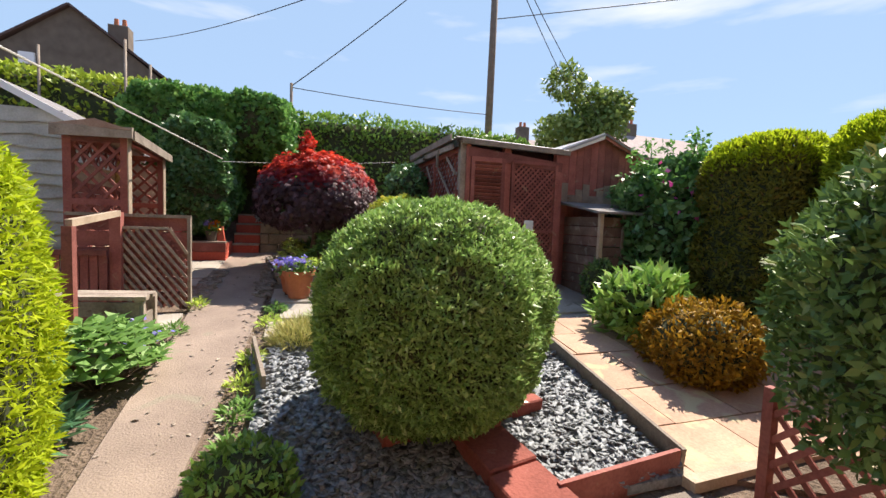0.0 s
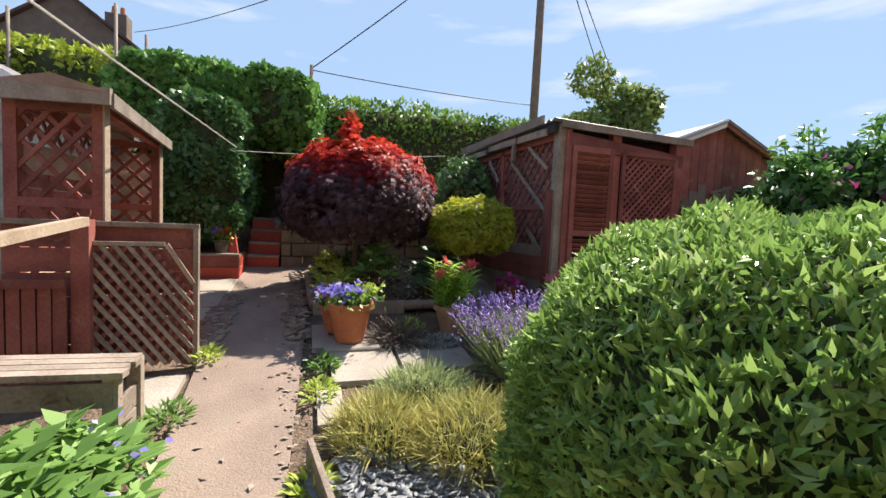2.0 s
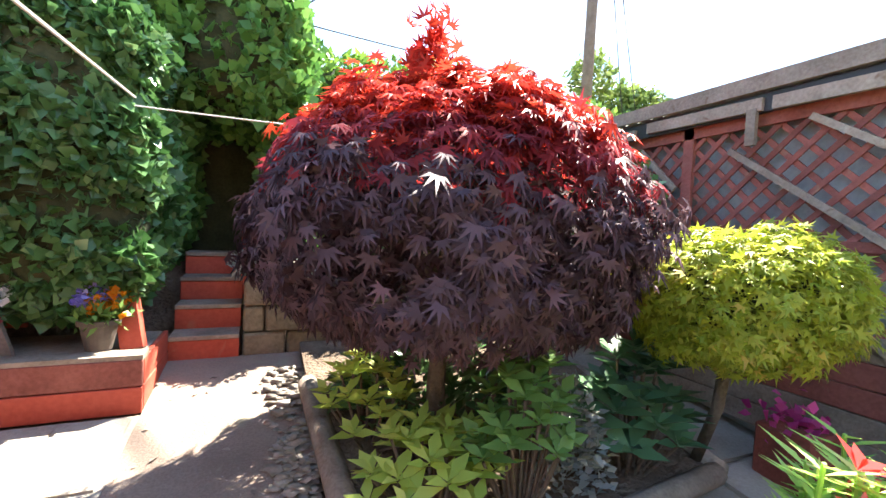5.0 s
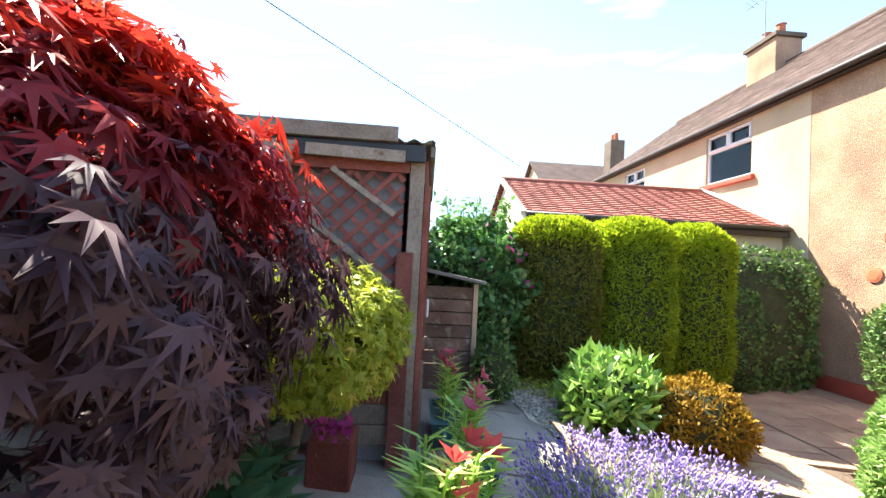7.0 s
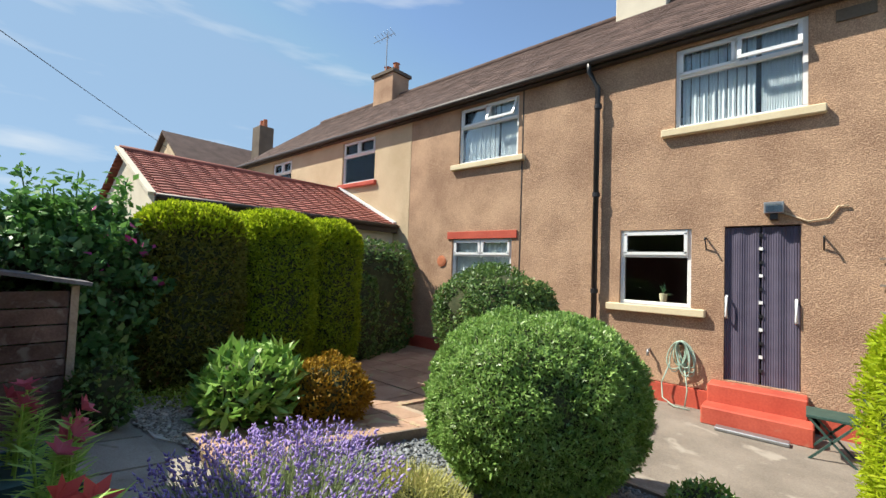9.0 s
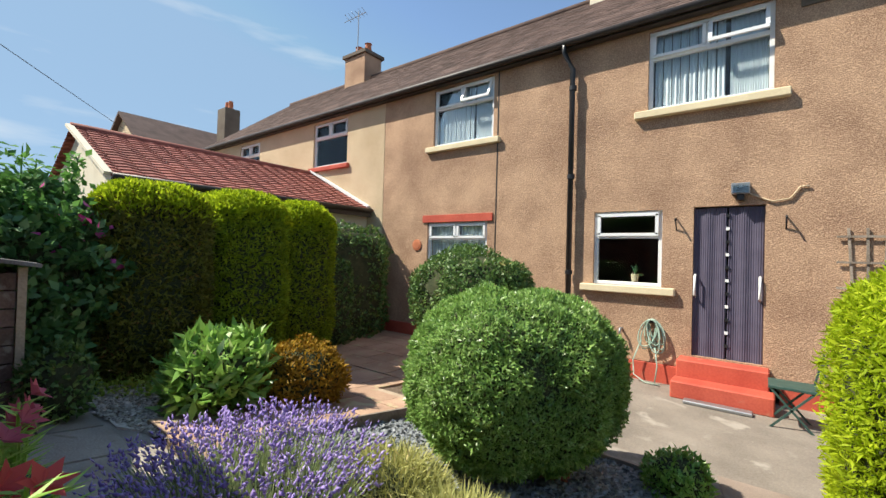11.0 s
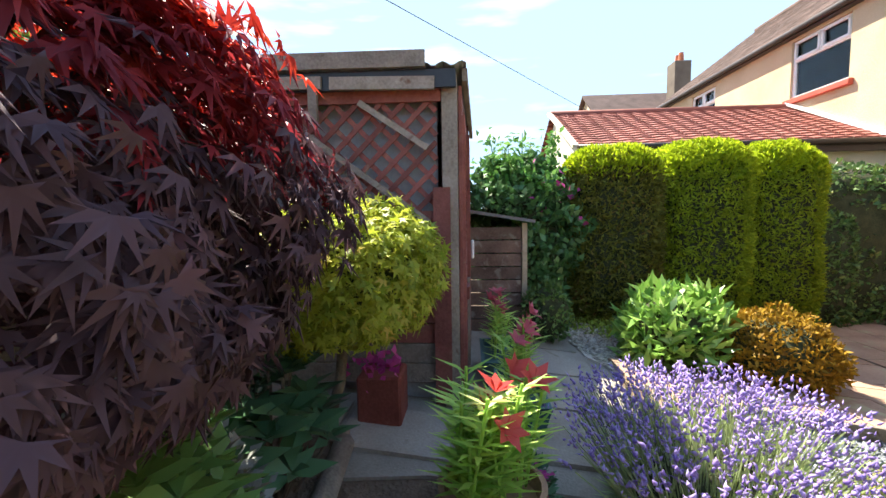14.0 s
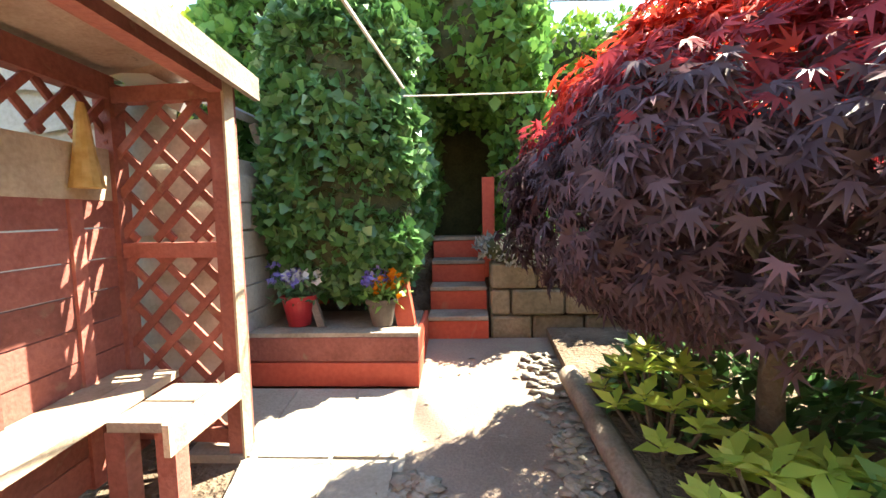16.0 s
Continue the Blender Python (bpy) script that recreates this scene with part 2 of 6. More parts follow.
L_BUSH = leaf_mat("privet_leaf", (0.15, 0.29, 0.06), (0.37, 0.56, 0.16), (0.68, 0.80, 0.40), 0.35, 0.36, 0.5)
L_DARK = leaf_mat("dark_shrub_leaf", (0.061, 0.132, 0.036), (0.173, 0.284, 0.072), (0.324, 0.284, 0.101), 0.2)
L_IVY = leaf_mat("ivy_leaf", (0.068, 0.188, 0.045), (0.180, 0.390, 0.090), (0.345, 0.570, 0.165), 0.3)
L_IVYDARK = leaf_mat("dark_ivy_leaf", (0.045, 0.13, 0.035), (0.12, 0.26, 0.085), (0.28, 0.42, 0.2), 0.22, 0.35, 0.5)
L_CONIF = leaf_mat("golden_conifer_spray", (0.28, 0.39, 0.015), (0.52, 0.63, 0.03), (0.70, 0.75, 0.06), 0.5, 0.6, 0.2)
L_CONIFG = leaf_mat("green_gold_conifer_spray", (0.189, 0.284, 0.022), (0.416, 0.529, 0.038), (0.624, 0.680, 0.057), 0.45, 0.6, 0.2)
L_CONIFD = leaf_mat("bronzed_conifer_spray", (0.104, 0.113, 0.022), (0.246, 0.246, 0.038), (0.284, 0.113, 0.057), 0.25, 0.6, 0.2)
L_HEDGE = leaf_mat("far_hedge_leaf", (0.105, 0.225, 0.038), (0.255, 0.435, 0.075), (0.405, 0.540, 0.135), 0.3)
L_HEDGEY = leaf_mat("yellow_hedge_leaf", (0.210, 0.315, 0.030), (0.450, 0.540, 0.060), None, 0.3)
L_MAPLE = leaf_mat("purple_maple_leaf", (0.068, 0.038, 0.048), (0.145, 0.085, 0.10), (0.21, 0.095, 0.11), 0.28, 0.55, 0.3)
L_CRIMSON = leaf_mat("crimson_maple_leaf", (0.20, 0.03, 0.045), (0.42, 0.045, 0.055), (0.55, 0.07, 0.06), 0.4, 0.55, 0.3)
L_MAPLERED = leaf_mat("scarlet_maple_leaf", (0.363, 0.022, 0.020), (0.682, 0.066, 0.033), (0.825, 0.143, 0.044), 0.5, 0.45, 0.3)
L_YELLOW = leaf_mat("golden_maple_leaf", (0.26, 0.34, 0.03), (0.52, 0.55, 0.07), (0.75, 0.50, 0.12), 0.45)
L_LIME = leaf_mat("lime_leaf", (0.300, 0.450, 0.075), (0.600, 0.720, 0.150), (0.780, 0.780, 0.240), 0.4)
L_PEONY = leaf_mat("glossy_green_leaf", (0.120, 0.285, 0.045), (0.330, 0.540, 0.120), (0.630, 0.780, 0.330), 0.3, 0.35, 0.5)
L_PERI = leaf_mat("bright_herb_leaf", (0.10, 0.22, 0.05), (0.24, 0.42, 0.11), (0.35, 0.48, 0.2), 0.35)
L_MUST = leaf_mat("mustard_conifer_leaf", (0.20, 0.105, 0.012), (0.42, 0.25, 0.025), (0.55, 0.36, 0.05), 0.3, 0.6, 0.2)
L_DRY = leaf_mat("dry_grass_blade", (0.280, 0.294, 0.084), (0.560, 0.532, 0.196), (0.700, 0.504, 0.252), 0.3, 0.6, 0.2)
L_LAVG = leaf_mat("lavender_stem", (0.24, 0.31, 0.13), (0.46, 0.54, 0.26), None, 0.25)
L_LAV = leaf_mat("lavender_flower", (0.30, 0.20, 0.54), (0.55, 0.43, 0.79), (0.74, 0.62, 0.87), 0.3, 0.7, 0.2)
L_LILYG = leaf_mat("lily_leaf", (0.252, 0.486, 0.082), (0.612, 0.850, 0.198), (0.850, 0.850, 0.360), 0.4)
L_LILY = leaf_mat("coral_lily_petal", (0.62, 0.055, 0.07), (0.80, 0.14, 0.13), (0.85, 0.3, 0.3), 0.45)
L_LILYP = leaf_mat("pink_lily_petal", (0.50, 0.06, 0.12), (0.70, 0.18, 0.25), None, 0.4)
L_VIOLA = leaf_mat("violet_petal", (0.20, 0.17, 0.62), (0.42, 0.38, 0.82), (0.75, 0.72, 0.85), 0.35)
L_ORANGE = leaf_mat("orange_petal", (0.70, 0.20, 0.01), (0.85, 0.36, 0.02), None, 0.35)
L_WHITEF = leaf_mat("white_petal", (0.62, 0.64, 0.68), (0.78, 0.79, 0.8), None, 0.35)
L_MAGENTA = leaf_mat("magenta_petal", (0.45, 0.03, 0.22), (0.65, 0.10, 0.36), None, 0.35)
L_SILVER = leaf_mat("silver_leaf", (0.20, 0.23, 0.21), (0.42, 0.45, 0.42), None, 0.2)
L_HOSTA = leaf_mat("broad_blue_green_leaf", (0.053, 0.150, 0.075), (0.128, 0.270, 0.128), None, 0.25, 0.35, 0.5)
L_TREE = leaf_mat("far_tree_leaf", (0.105, 0.180, 0.038), (0.255, 0.345, 0.090), (0.360, 0.420, 0.150), 0.3)


# ---- builders ----
def gz(y):
    """Height of the garden, which climbs gently away from the house."""
    return 0.115 * min(max(y - 2.7, 0.0), 6.5)


def thing(name, label, category, at=(0, 0, 0), group="", kind=""):
    ob = new(name)
    ob.location = at
    ob.empty_display_size = 0.1
    return tagged(ob, label, category, group, kind)


def link(name, me, material, parent=None, label=""):
    me.materials.append(material)
    ob = new(name, me)
    if parent is not None:
        ob.parent = parent
        off = parent.location
        ob.matrix_parent_inverse = Matrix.Translation(-off)
    return tagged(ob, label)


def part(name, bm, material, parent=None, label="", smooth=False):
    me = bpy.data.meshes.new(name)
    bmesh.ops.recalc_face_normals(bm, faces=bm.faces)
    bm.to_mesh(me)
    bm.free()
    if smooth:
        me.polygons.foreach_set("use_smooth", [True] * len(me.polygons))
    return link(name, me, material, parent, label)


def add_box(bm, lo, hi, bevel=0.0):
    vs = [bm.verts.new((x, y, z)) for x in (lo[0], hi[0]) for y in (lo[1], hi[1]) for z in (lo[2], hi[2])]
    fs = [bm.faces.new([vs[i] for i in q]) for q in ((0, 1, 3, 2), (4, 6, 7, 5), (0, 4, 5, 1), (2, 3, 7, 6), (0, 2, 6, 4), (1, 5, 7, 3))]
    if bevel:
        es = list({e for f in fs for e in f.edges})
        bmesh.ops.bevel(bm, geom=es, offset=bevel, segments=1, affect="EDGES")


def box(name, lo, hi, material, parent=None, label="", bevel=0.004):
    bm = bmesh.new()
    add_box(bm, lo, hi, bevel)
    return part(name, bm, material, parent, label)


def add_beam(bm, p, q, w, d, n=(0, 0, 1)):
    p, q, n = Vector(p), Vector(q), Vector(n).normalized()
    u = (q - p).normalized()
    s = u.cross(n)
    if s.length < 1e-4:
        s = u.cross(Vector((1, 0, 0)))
    s.normalize()
    n = s.cross(u)
    vs = [bm.verts.new(e + s * a * w / 2 + n * b * d / 2) for e in (p, q) for a in (-1, 1) for b in (-1, 1)]
    for i in ((0, 1, 3, 2), (4, 6, 7, 5), (0, 4, 5, 1), (2, 3, 7, 6), (0, 2, 6, 4), (1, 5, 7, 3)):
        bm.faces.new([vs[k] for k in i])


def beam(name, p, q, w, d, material, parent=None, n=(0, 0, 1), label=""):
    bm = bmesh.new()
    add_beam(bm, p, q, w, d, n)
    return part(name, bm, material, parent, label)


def lattice(parent, o, u, v, w, h, pitch, slat, depth, material, both=True, clip=0.0, name="slat", front=1, behind=None, steep=1.0):
    """Diagonal slats over the rectangle o + [0, w] u + [0, h] v; clip cuts the far upper corner off."""
    o, u, v = Vector(o), Vector(u).normalized(), Vector(v).normalized() * steep
    n, h = u.cross(v).normalized(), h / steep
    for sign in ((1, -1) if both else (1,)):
        k = -h if sign > 0 else 0.0
        end = w if sign > 0 else w + h
        k += pitch / 2
        while k < end:
            if sign > 0:
                a, b = max(0.0, k), min(w, k + h)
                ends = ((a, a - k), (b, b - k))
            else:
                a, b = max(0.0, k - h), min(w, k)
                ends = ((a, k - a), (b, k - b))
            (a, za), (b, zb) = ends
            if clip and sign > 0 and b + zb > w + h - clip:
                over = (b + zb - (w + h - clip)) / 2
                b, zb = b - over, zb - over
            if clip and sign < 0 and a + za > w + h - clip + 1e-3:
                k += pitch
                continue
            if b - a > 0.03:
                lift = n * depth * (0.55 * sign * front)
                beam(name, o + u * a + v * za + lift, o + u * b + v * zb + lift, slat, depth, material if sign == front or behind is None else behind, parent, n)
            k += pitch


def lathe(name, profile, at, material, parent=None, label="", steps=24, close=True):
    bm = bmesh.new()
    rings = []
    for r, z in profile:
        rings.append([bm.verts.new((at[0] + r * math.cos(a * math.tau / steps), at[1] + r * math.sin(a * math.tau / steps), at[2] + z)) for a in range(steps)])
    for i in range(len(rings) - 1):
        for a in range(steps):
            b = (a + 1) % steps
            bm.faces.new((rings[i][a], rings[i][b], rings[i + 1][b], rings[i + 1][a]))
    if close:
        bm.faces.new(rings[0][::-1])
        bm.faces.new(rings[-1])
    return part(name, bm, material, parent, label, smooth=False)


def tube(name, pts, r, material, parent=None, label="", sides=8, taper=1.0):
    bm = bmesh.new()
    rings = []
    pts = [Vector(p) for p in pts]
    for i, p in enumerate(pts):
        d = (pts[min(i + 1, len(pts) - 1)] - pts[max(i - 1, 0)]).normalized()
        s = d.cross(Vector((0.31, 0.17, 0.93)))
        if s.length < 0.05:
            s = d.cross(Vector((1, 0, 0)))
        s.normalize()
        t = d.cross(s)
        rr = r * (1 + (taper - 1) * i / max(1, len(pts) - 1))
        rings.append([bm.verts.new(p + s * rr * math.cos(k * math.tau / sides) + t * rr * math.sin(k * math.tau / sides)) for k in range(sides)])
    for i in range(len(rings) - 1):
        for k in range(sides):
            j = (k + 1) % sides
            bm.faces.new((rings[i][k], rings[i][j], rings[i + 1][j], rings[i + 1][k]))
    bm.faces.new(rings[0])
    bm.faces.new(rings[-1])
    return part(name, bm, material, parent, label, smooth=sides > 5)


def raw_mesh(name, verts, faces, material, parent=None, label=""):
    """A mesh from arrays: verts (n, 3), faces (m, k)."""
    me = bpy.data.meshes.new(name)
    m, k = faces.shape
    me.vertices.add(len(verts))
    me.vertices.foreach_set("co", verts.astype(np.float32).ravel())
    me.loops.add(m * k)
    me.loops.foreach_set("vertex_index", faces.astype(np.int32).ravel())
    me.polygons.add(m)
    me.polygons.foreach_set("loop_start", np.arange(0, m * k, k, dtype=np.int32))
    me.polygons.foreach_set("loop_total", np.full(m, k, dtype=np.int32))
    me.update(calc_edges=True)
    return link(name, me, material, parent, label)


def unit(a):
    return a / np.maximum(np.linalg.norm(a, axis=1, keepdims=True), 1e-9)


LEAF = np.array([[0, 0, 0], [0.45, 0.5, 0.10], [1, 0, -0.08], [0.45, -0.5, 0.10]])
BLADE = np.array([[0, 0, 0], [0.3, 0.5, 0.03], [1, 0, -0.05], [0.3, -0.5, 0.03]])


def star_leaf(lobes=7):
    """A hand-shaped leaf: long lobes from one point, the middle one longest."""
    rim = []
    for i in range(lobes):
        a = (i - (lobes - 1) / 2) * radians(250 / lobes)
        r = 1.0 - 0.42 * abs(i - (lobes - 1) / 2) / ((lobes - 1) / 2)
        rim.append((r * math.cos(a), r * math.sin(a), -0.22 * r))
        if i < lobes - 1:
            b = a + radians(125 / lobes)
            rim.append((0.31 * math.cos(b), 0.31 * math.sin(b), 0.03))
    v = np.array([(0, 0, 0)] + rim)
    f = np.array([(0, i, i + 1) for i in range(1, len(rim))])
    return v, f


def leaves(name, pts, way, up, length, width, material, parent, shape=LEAF, faces=None, rng=None, vary=0.35, label=""):
    """One leaf at each point: it grows along way, its upper side to up."""
    rng = rng or np.random.default_rng(5)
    n = len(pts)
    if faces is None:
        faces = np.array([[0, 1, 2, 3]])
    way = unit(way)
    side = unit(np.cross(up, way))
    top = np.cross(way, side)
    s = (1 + vary * (rng.random((n, 1)) * 2 - 1))
    v = (pts[:, None, :] + (way * length * s)[:, None, :] * shape[None, :, 0:1] + (side * width * s)[:, None, :] * shape[None, :, 1:2]
         + (top * length * s)[:, None, :] * shape[None, :, 2:3])
    f = (faces[None] + (np.arange(n) * len(shape))[:, None, None]).reshape(-1, faces.shape[1])
    ob = raw_mesh(name, v.reshape(-1, 3), f, material, parent, label)
    return tagged(ob, kind="stuff") if name in ("rose_bloom", "bloom", "top_shoot", "stalk_mass") else ob


def lumps(d, k, seed):
    """Smooth uneven bumps over directions or places."""
    r = np.random.default_rng(seed)
    out = np.zeros(len(d))
    for f, a in ((1.0, 0.5), (2.1, 0.3), (4.3, 0.2)):
        for _ in range(3):
            w = r.normal(size=3) * k * f
            out += a / 3 * np.sin(d @ w + r.random() * 6.28)
    return out


def shell(centre, radii, n, power, seed, rough=0.06, k=3.0, lo=-1.0, turn=0.0, yscale=1.0):
    """Points and outward normals on a rounded block, uneven, down to lo of its height."""
    r = np.random.default_rng(seed)
    radii = np.array(radii, float)
    d = unit(r.normal(size=(int(n * 2.2), 3)))
    # cube-like spread for the blocky ones, so that the corners are covered
    if power > 3:
        c = r.random((int(n * 2.2), 3)) * 2 - 1
        face = r.integers(0, 3, len(c))
        area = np.array([radii[1] * radii[2], radii[0] * radii[2], radii[0] * radii[1]])
        face = r.choice(3, len(c), p=area / area.sum())
        c[np.arange(len(c)), face] = np.sign(c[np.arange(len(c)), face])
        d = c
    q = (np.abs(d) ** power).sum(1, keepdims=True) ** (-1.0 / power)
    p = d * q
    p = p[p[:, 2] > lo][:n]
    g = np.sign(p) * np.abs(p) ** (power - 1) / radii
    nrm = unit(g)
    pts = p * radii
    pts = pts + nrm * (lumps(pts + np.array(centre), k, seed)[:, None] * rough * 2.0)
    if turn:
        c, s = math.cos(turn), math.sin(turn)
        rot = np.array([[c, -s, 0], [s, c, 0], [0, 0, 1]])
        pts, nrm = pts @ rot.T, nrm @ rot.T
    return pts + np.array(centre), nrm


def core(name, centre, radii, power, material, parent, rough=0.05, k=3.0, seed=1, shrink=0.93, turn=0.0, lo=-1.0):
    """A solid dark core for a shrub: the shade among its twigs, put into the colour."""
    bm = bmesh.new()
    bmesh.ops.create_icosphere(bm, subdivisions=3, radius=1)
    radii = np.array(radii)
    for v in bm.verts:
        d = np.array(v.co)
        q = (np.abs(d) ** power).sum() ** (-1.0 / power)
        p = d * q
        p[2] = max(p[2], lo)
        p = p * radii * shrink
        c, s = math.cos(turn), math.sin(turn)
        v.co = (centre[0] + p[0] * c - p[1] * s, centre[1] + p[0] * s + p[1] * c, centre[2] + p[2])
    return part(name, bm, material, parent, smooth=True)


def shrub(name, label, cat, centre, radii, n, length, width, material, seed, power=2.0, rough=0.06, k=4.0, upward=0.25, spread=0.75,
          lo=-1.0, corem=None, shape=LEAF, faces=None, turn=0.0, stem=None, group="", shrink=0.9, depth=0.1, crown="foliage"):
    base = (centre[0], centre[1], centre[2] - radii[2])
    ob = thing(name, label, cat, base, group)
    r = np.random.default_rng(seed)
    pts, nrm = shell(centre, radii, n, power, seed, rough, k, lo, turn)
    pts = pts - nrm * (r.random((len(pts), 1)) ** 2 * depth)
    way = nrm * 0.6 + r.normal(size=pts.shape) * spread + np.array([0, 0, upward])
    up = nrm + r.normal(size=pts.shape) * 0.5
    leaves(crown, pts, way, up, length, width, material, ob, shape, faces, r)
    core("shade_core", centre, radii, power, corem or M_CORE, ob, rough, k, seed, shrink, turn, lo)
    if stem:
        tube("trunk", [stem, (centre[0], centre[1], centre[2] - radii[2] * 0.4)], 0.035, M_BARK, ob, taper=0.7)
    return ob


def sheet(name, rows, lift, material, parent=None, label="", nx=6, thick=0.05, slope=True):
    """A strip of ground cover: rows of (y, left x, right x), following the garden's slope."""
    bm = bmesh.new()
    grid = []
    for y, a, b in rows:
        grid.append([bm.verts.new((a + (b - a) * i / nx, y, (gz(y) if slope else 0) + lift)) for i in range(nx + 1)])
    for j in range(len(grid) - 1):
        for i in range(nx):
            bm.faces.new((grid[j][i], grid[j][i + 1], grid[j + 1][i + 1], grid[j + 1][i]))
    bmesh.ops.extrude_face_region(bm, geom=bm.faces[:])
    for row in grid:
        for v in row:
            v.co.z -= thick
    return part(name, bm, material, parent, label)

# ---- ground ----
def far_z(x, y):
    t = min(max((y - 9.35) / 0.55, 0), 1)
    return gz(y) + 0.62 * t


bm = bmesh.new()
xs = [-3000, -400, -60, -20] + [-8 + i for i in range(27)] + [30, 60, 400, 3000]
ys = [-3000, -400, -60, -10, 0, 1, 2, 2.7] + [3.2 + 0.5 * i for i in range(12)] + [9.2, 9.35, 9.9, 12, 16, 30, 60, 400, 3000]
rows_ = [[bm.verts.new((x, y, far_z(x, y) - 0.012)) for x in xs] for y in ys]
for j in range(len(ys) - 1):
    for i in range(len(xs) - 1):
        bm.faces.new((rows_[j][i], rows_[j][i + 1], rows_[j + 1][i + 1], rows_[j + 1][i]))
tagged(part("ground", bm, M_SOIL), "dry brown garden soil", "ground", kind="structure")

tagged(sheet("path", [(2.6, 0.05, 0.55), (3.2, 0.02, 0.45), (3.8, -0.02, 0.42), (4.5, -0.06, 0.47), (5.3, -0.08, 0.50), (6.2, -0.13, 0.53), (6.9, -0.22, 0.55), (7.7, -0.23, 0.56), (8.35, -0.2, 0.56), (9.15, -0.2, 0.62)], 0.012, M_PATH),
       "worn concrete garden path rising between the beds", "path", kind="structure")
tagged(sheet("patio", [(0.0, -4.5, 2.95), (1.0, -4.5, 2.95), (2.0, -4.5, 2.95), (2.6, -4.5, 2.95), (3.1, 0.45, 2.9)], 0.006, M_PATIO), "stained concrete patio along the house", "patio", kind="structure")
tagged(sheet("pavement", [(5.55, 3.0, 6.0), (6.0, 2.2, 6.0), (6.5, 2.2, 5.6), (6.9, 2.2, 5.4), (9.1, 1.6, 2.6)], 0.004, M_GREYSLAB), "shaded grey concrete beside the sheds", "pavement", kind="structure")
tagged(sheet("trim", [(6.7, -0.9, -0.22), (7.4, -0.75, -0.23), (7.95, -0.85, -0.2), (8.5, -1.3, -0.2)], 0.016, M_GREYSLAB), "pale flagstones in front of the planter", "paving", kind="structure")

# ---- house ----
def wall_holes(name, x0, x1, z0, z1, y0, y1, holes, material, parent, label=""):
    """A wall with openings through it; holes are (x0, x1, z0, z1)."""
    cx = sorted({x0, x1} | {v for h in holes for v in h[:2] if x0 < v < x1})
    cz = sorted({z0, z1} | {v for h in holes for v in h[2:] if z0 < v < z1})
    solid = lambda i, j: 0 <= i < len(cx) - 1 and 0 <= j < len(cz) - 1 and not any(
        h[0] < (cx[i] + cx[i + 1]) / 2 < h[1] and h[2] < (cz[j] + cz[j + 1]) / 2 < h[3] for h in holes)
    bm = bmesh.new()
    quad = lambda *p: bm.faces.new([bm.verts.new(q) for q in p])
    for i in range(len(cx) - 1):
        for j in range(len(cz) - 1):
            if not solid(i, j):
                continue
            a, b, c, d = cx[i], cx[i + 1], cz[j], cz[j + 1]
            quad((a, y1, c), (b, y1, c), (b, y1, d), (a, y1, d))
            quad((a, y0, c), (a, y0, d), (b, y0, d), (b, y0, c))
            if not solid(i - 1, j):
                quad((a, y0, c), (a, y1, c), (a, y1, d), (a, y0, d))
            if not solid(i + 1, j):
                quad((b, y0, c), (b, y0, d), (b, y1, d), (b, y1, c))
            if not solid(i, j - 1):
                quad((a, y0, c), (b, y0, c), (b, y1, c), (a, y1, c))
            if not solid(i, j + 1):
                quad((a, y0, d), (a, y1, d), (b, y1, d), (b, y0, d))
    bmesh.ops.remove_doubles(bm, verts=bm.verts, dist=1e-4)
    return part(name, bm, material, parent, label)


house = thing("terraced_house", "long two-storey terrace in tan pebbledash with a dark tiled roof", "house", (3, -3, 0))
neighbour_holes = [(8.55, 9.95, 3.97, 5.14), (12.72, 13.95, 3.97, 5.1)]
own_holes = [(0.20, 1.68, 3.97, 5.16), (4.34, 5.78, 3.98, 5.17), (1.45, 2.43, 1.37, 2.5), (4.42, 5.88, 1.45, 2.42), (0.27, 1.06, 0.46, 2.52)]
wall_holes("wall", -4.5, 7.23, 0.28, 5.36, -0.3, 0.0, own_holes, M_DASH, house)
wall_holes("wall", 7.23, 16.4, 0.0, 5.36, -0.3, 0.006, neighbour_holes, M_DASH2, house, "paler cream pebbledash wall of the next house")
for k in (4.24,):
    box("joint", (k - 0.012, 0.0, 0.3), (k + 0.012, 0.006, 5.3), M_GUTTER, house, bevel=0)
box("plinth", (1.2, -0.05, 0.0), (7.2, 0.03, 0.27), M_REDPAINT, house, "red painted plinth")
box("plinth", (-4.5, -0.05, 0.0), (0.1, 0.03, 0.27), M_REDPAINT, house, "red painted plinth")
for x in (-4.5, 16.4):
    bm = bmesh.new()
    add_box(bm, (x - 0.15, -7.0, 0), (x + 0.15, -0.3, 5.36))
    bm.faces.new([bm.verts.new(p) for p in ((x, 0.0, 5.3), (x, -3.5, 8.0), (x, -7, 5.3))])
    part("gable_wall", bm, M_DASH2, house)
box("wall", (-4.5, -7.2, 0), (16.4, -7.0, 5.36), M_DASH2, house)
box("floor", (-4.4, -6.9, 2.7), (16.3, -0.3, 2.9), M_ROOM, house, bevel=0)
box("partition", (-4.4, -3.4, 0.0), (16.3, -3.3, 5.3), M_ROOM, house, bevel=0)
box("ceiling_board", (-4.4, -6.9, 5.25), (16.3, -0.3, 5.32), M_ROOM, house, bevel=0)

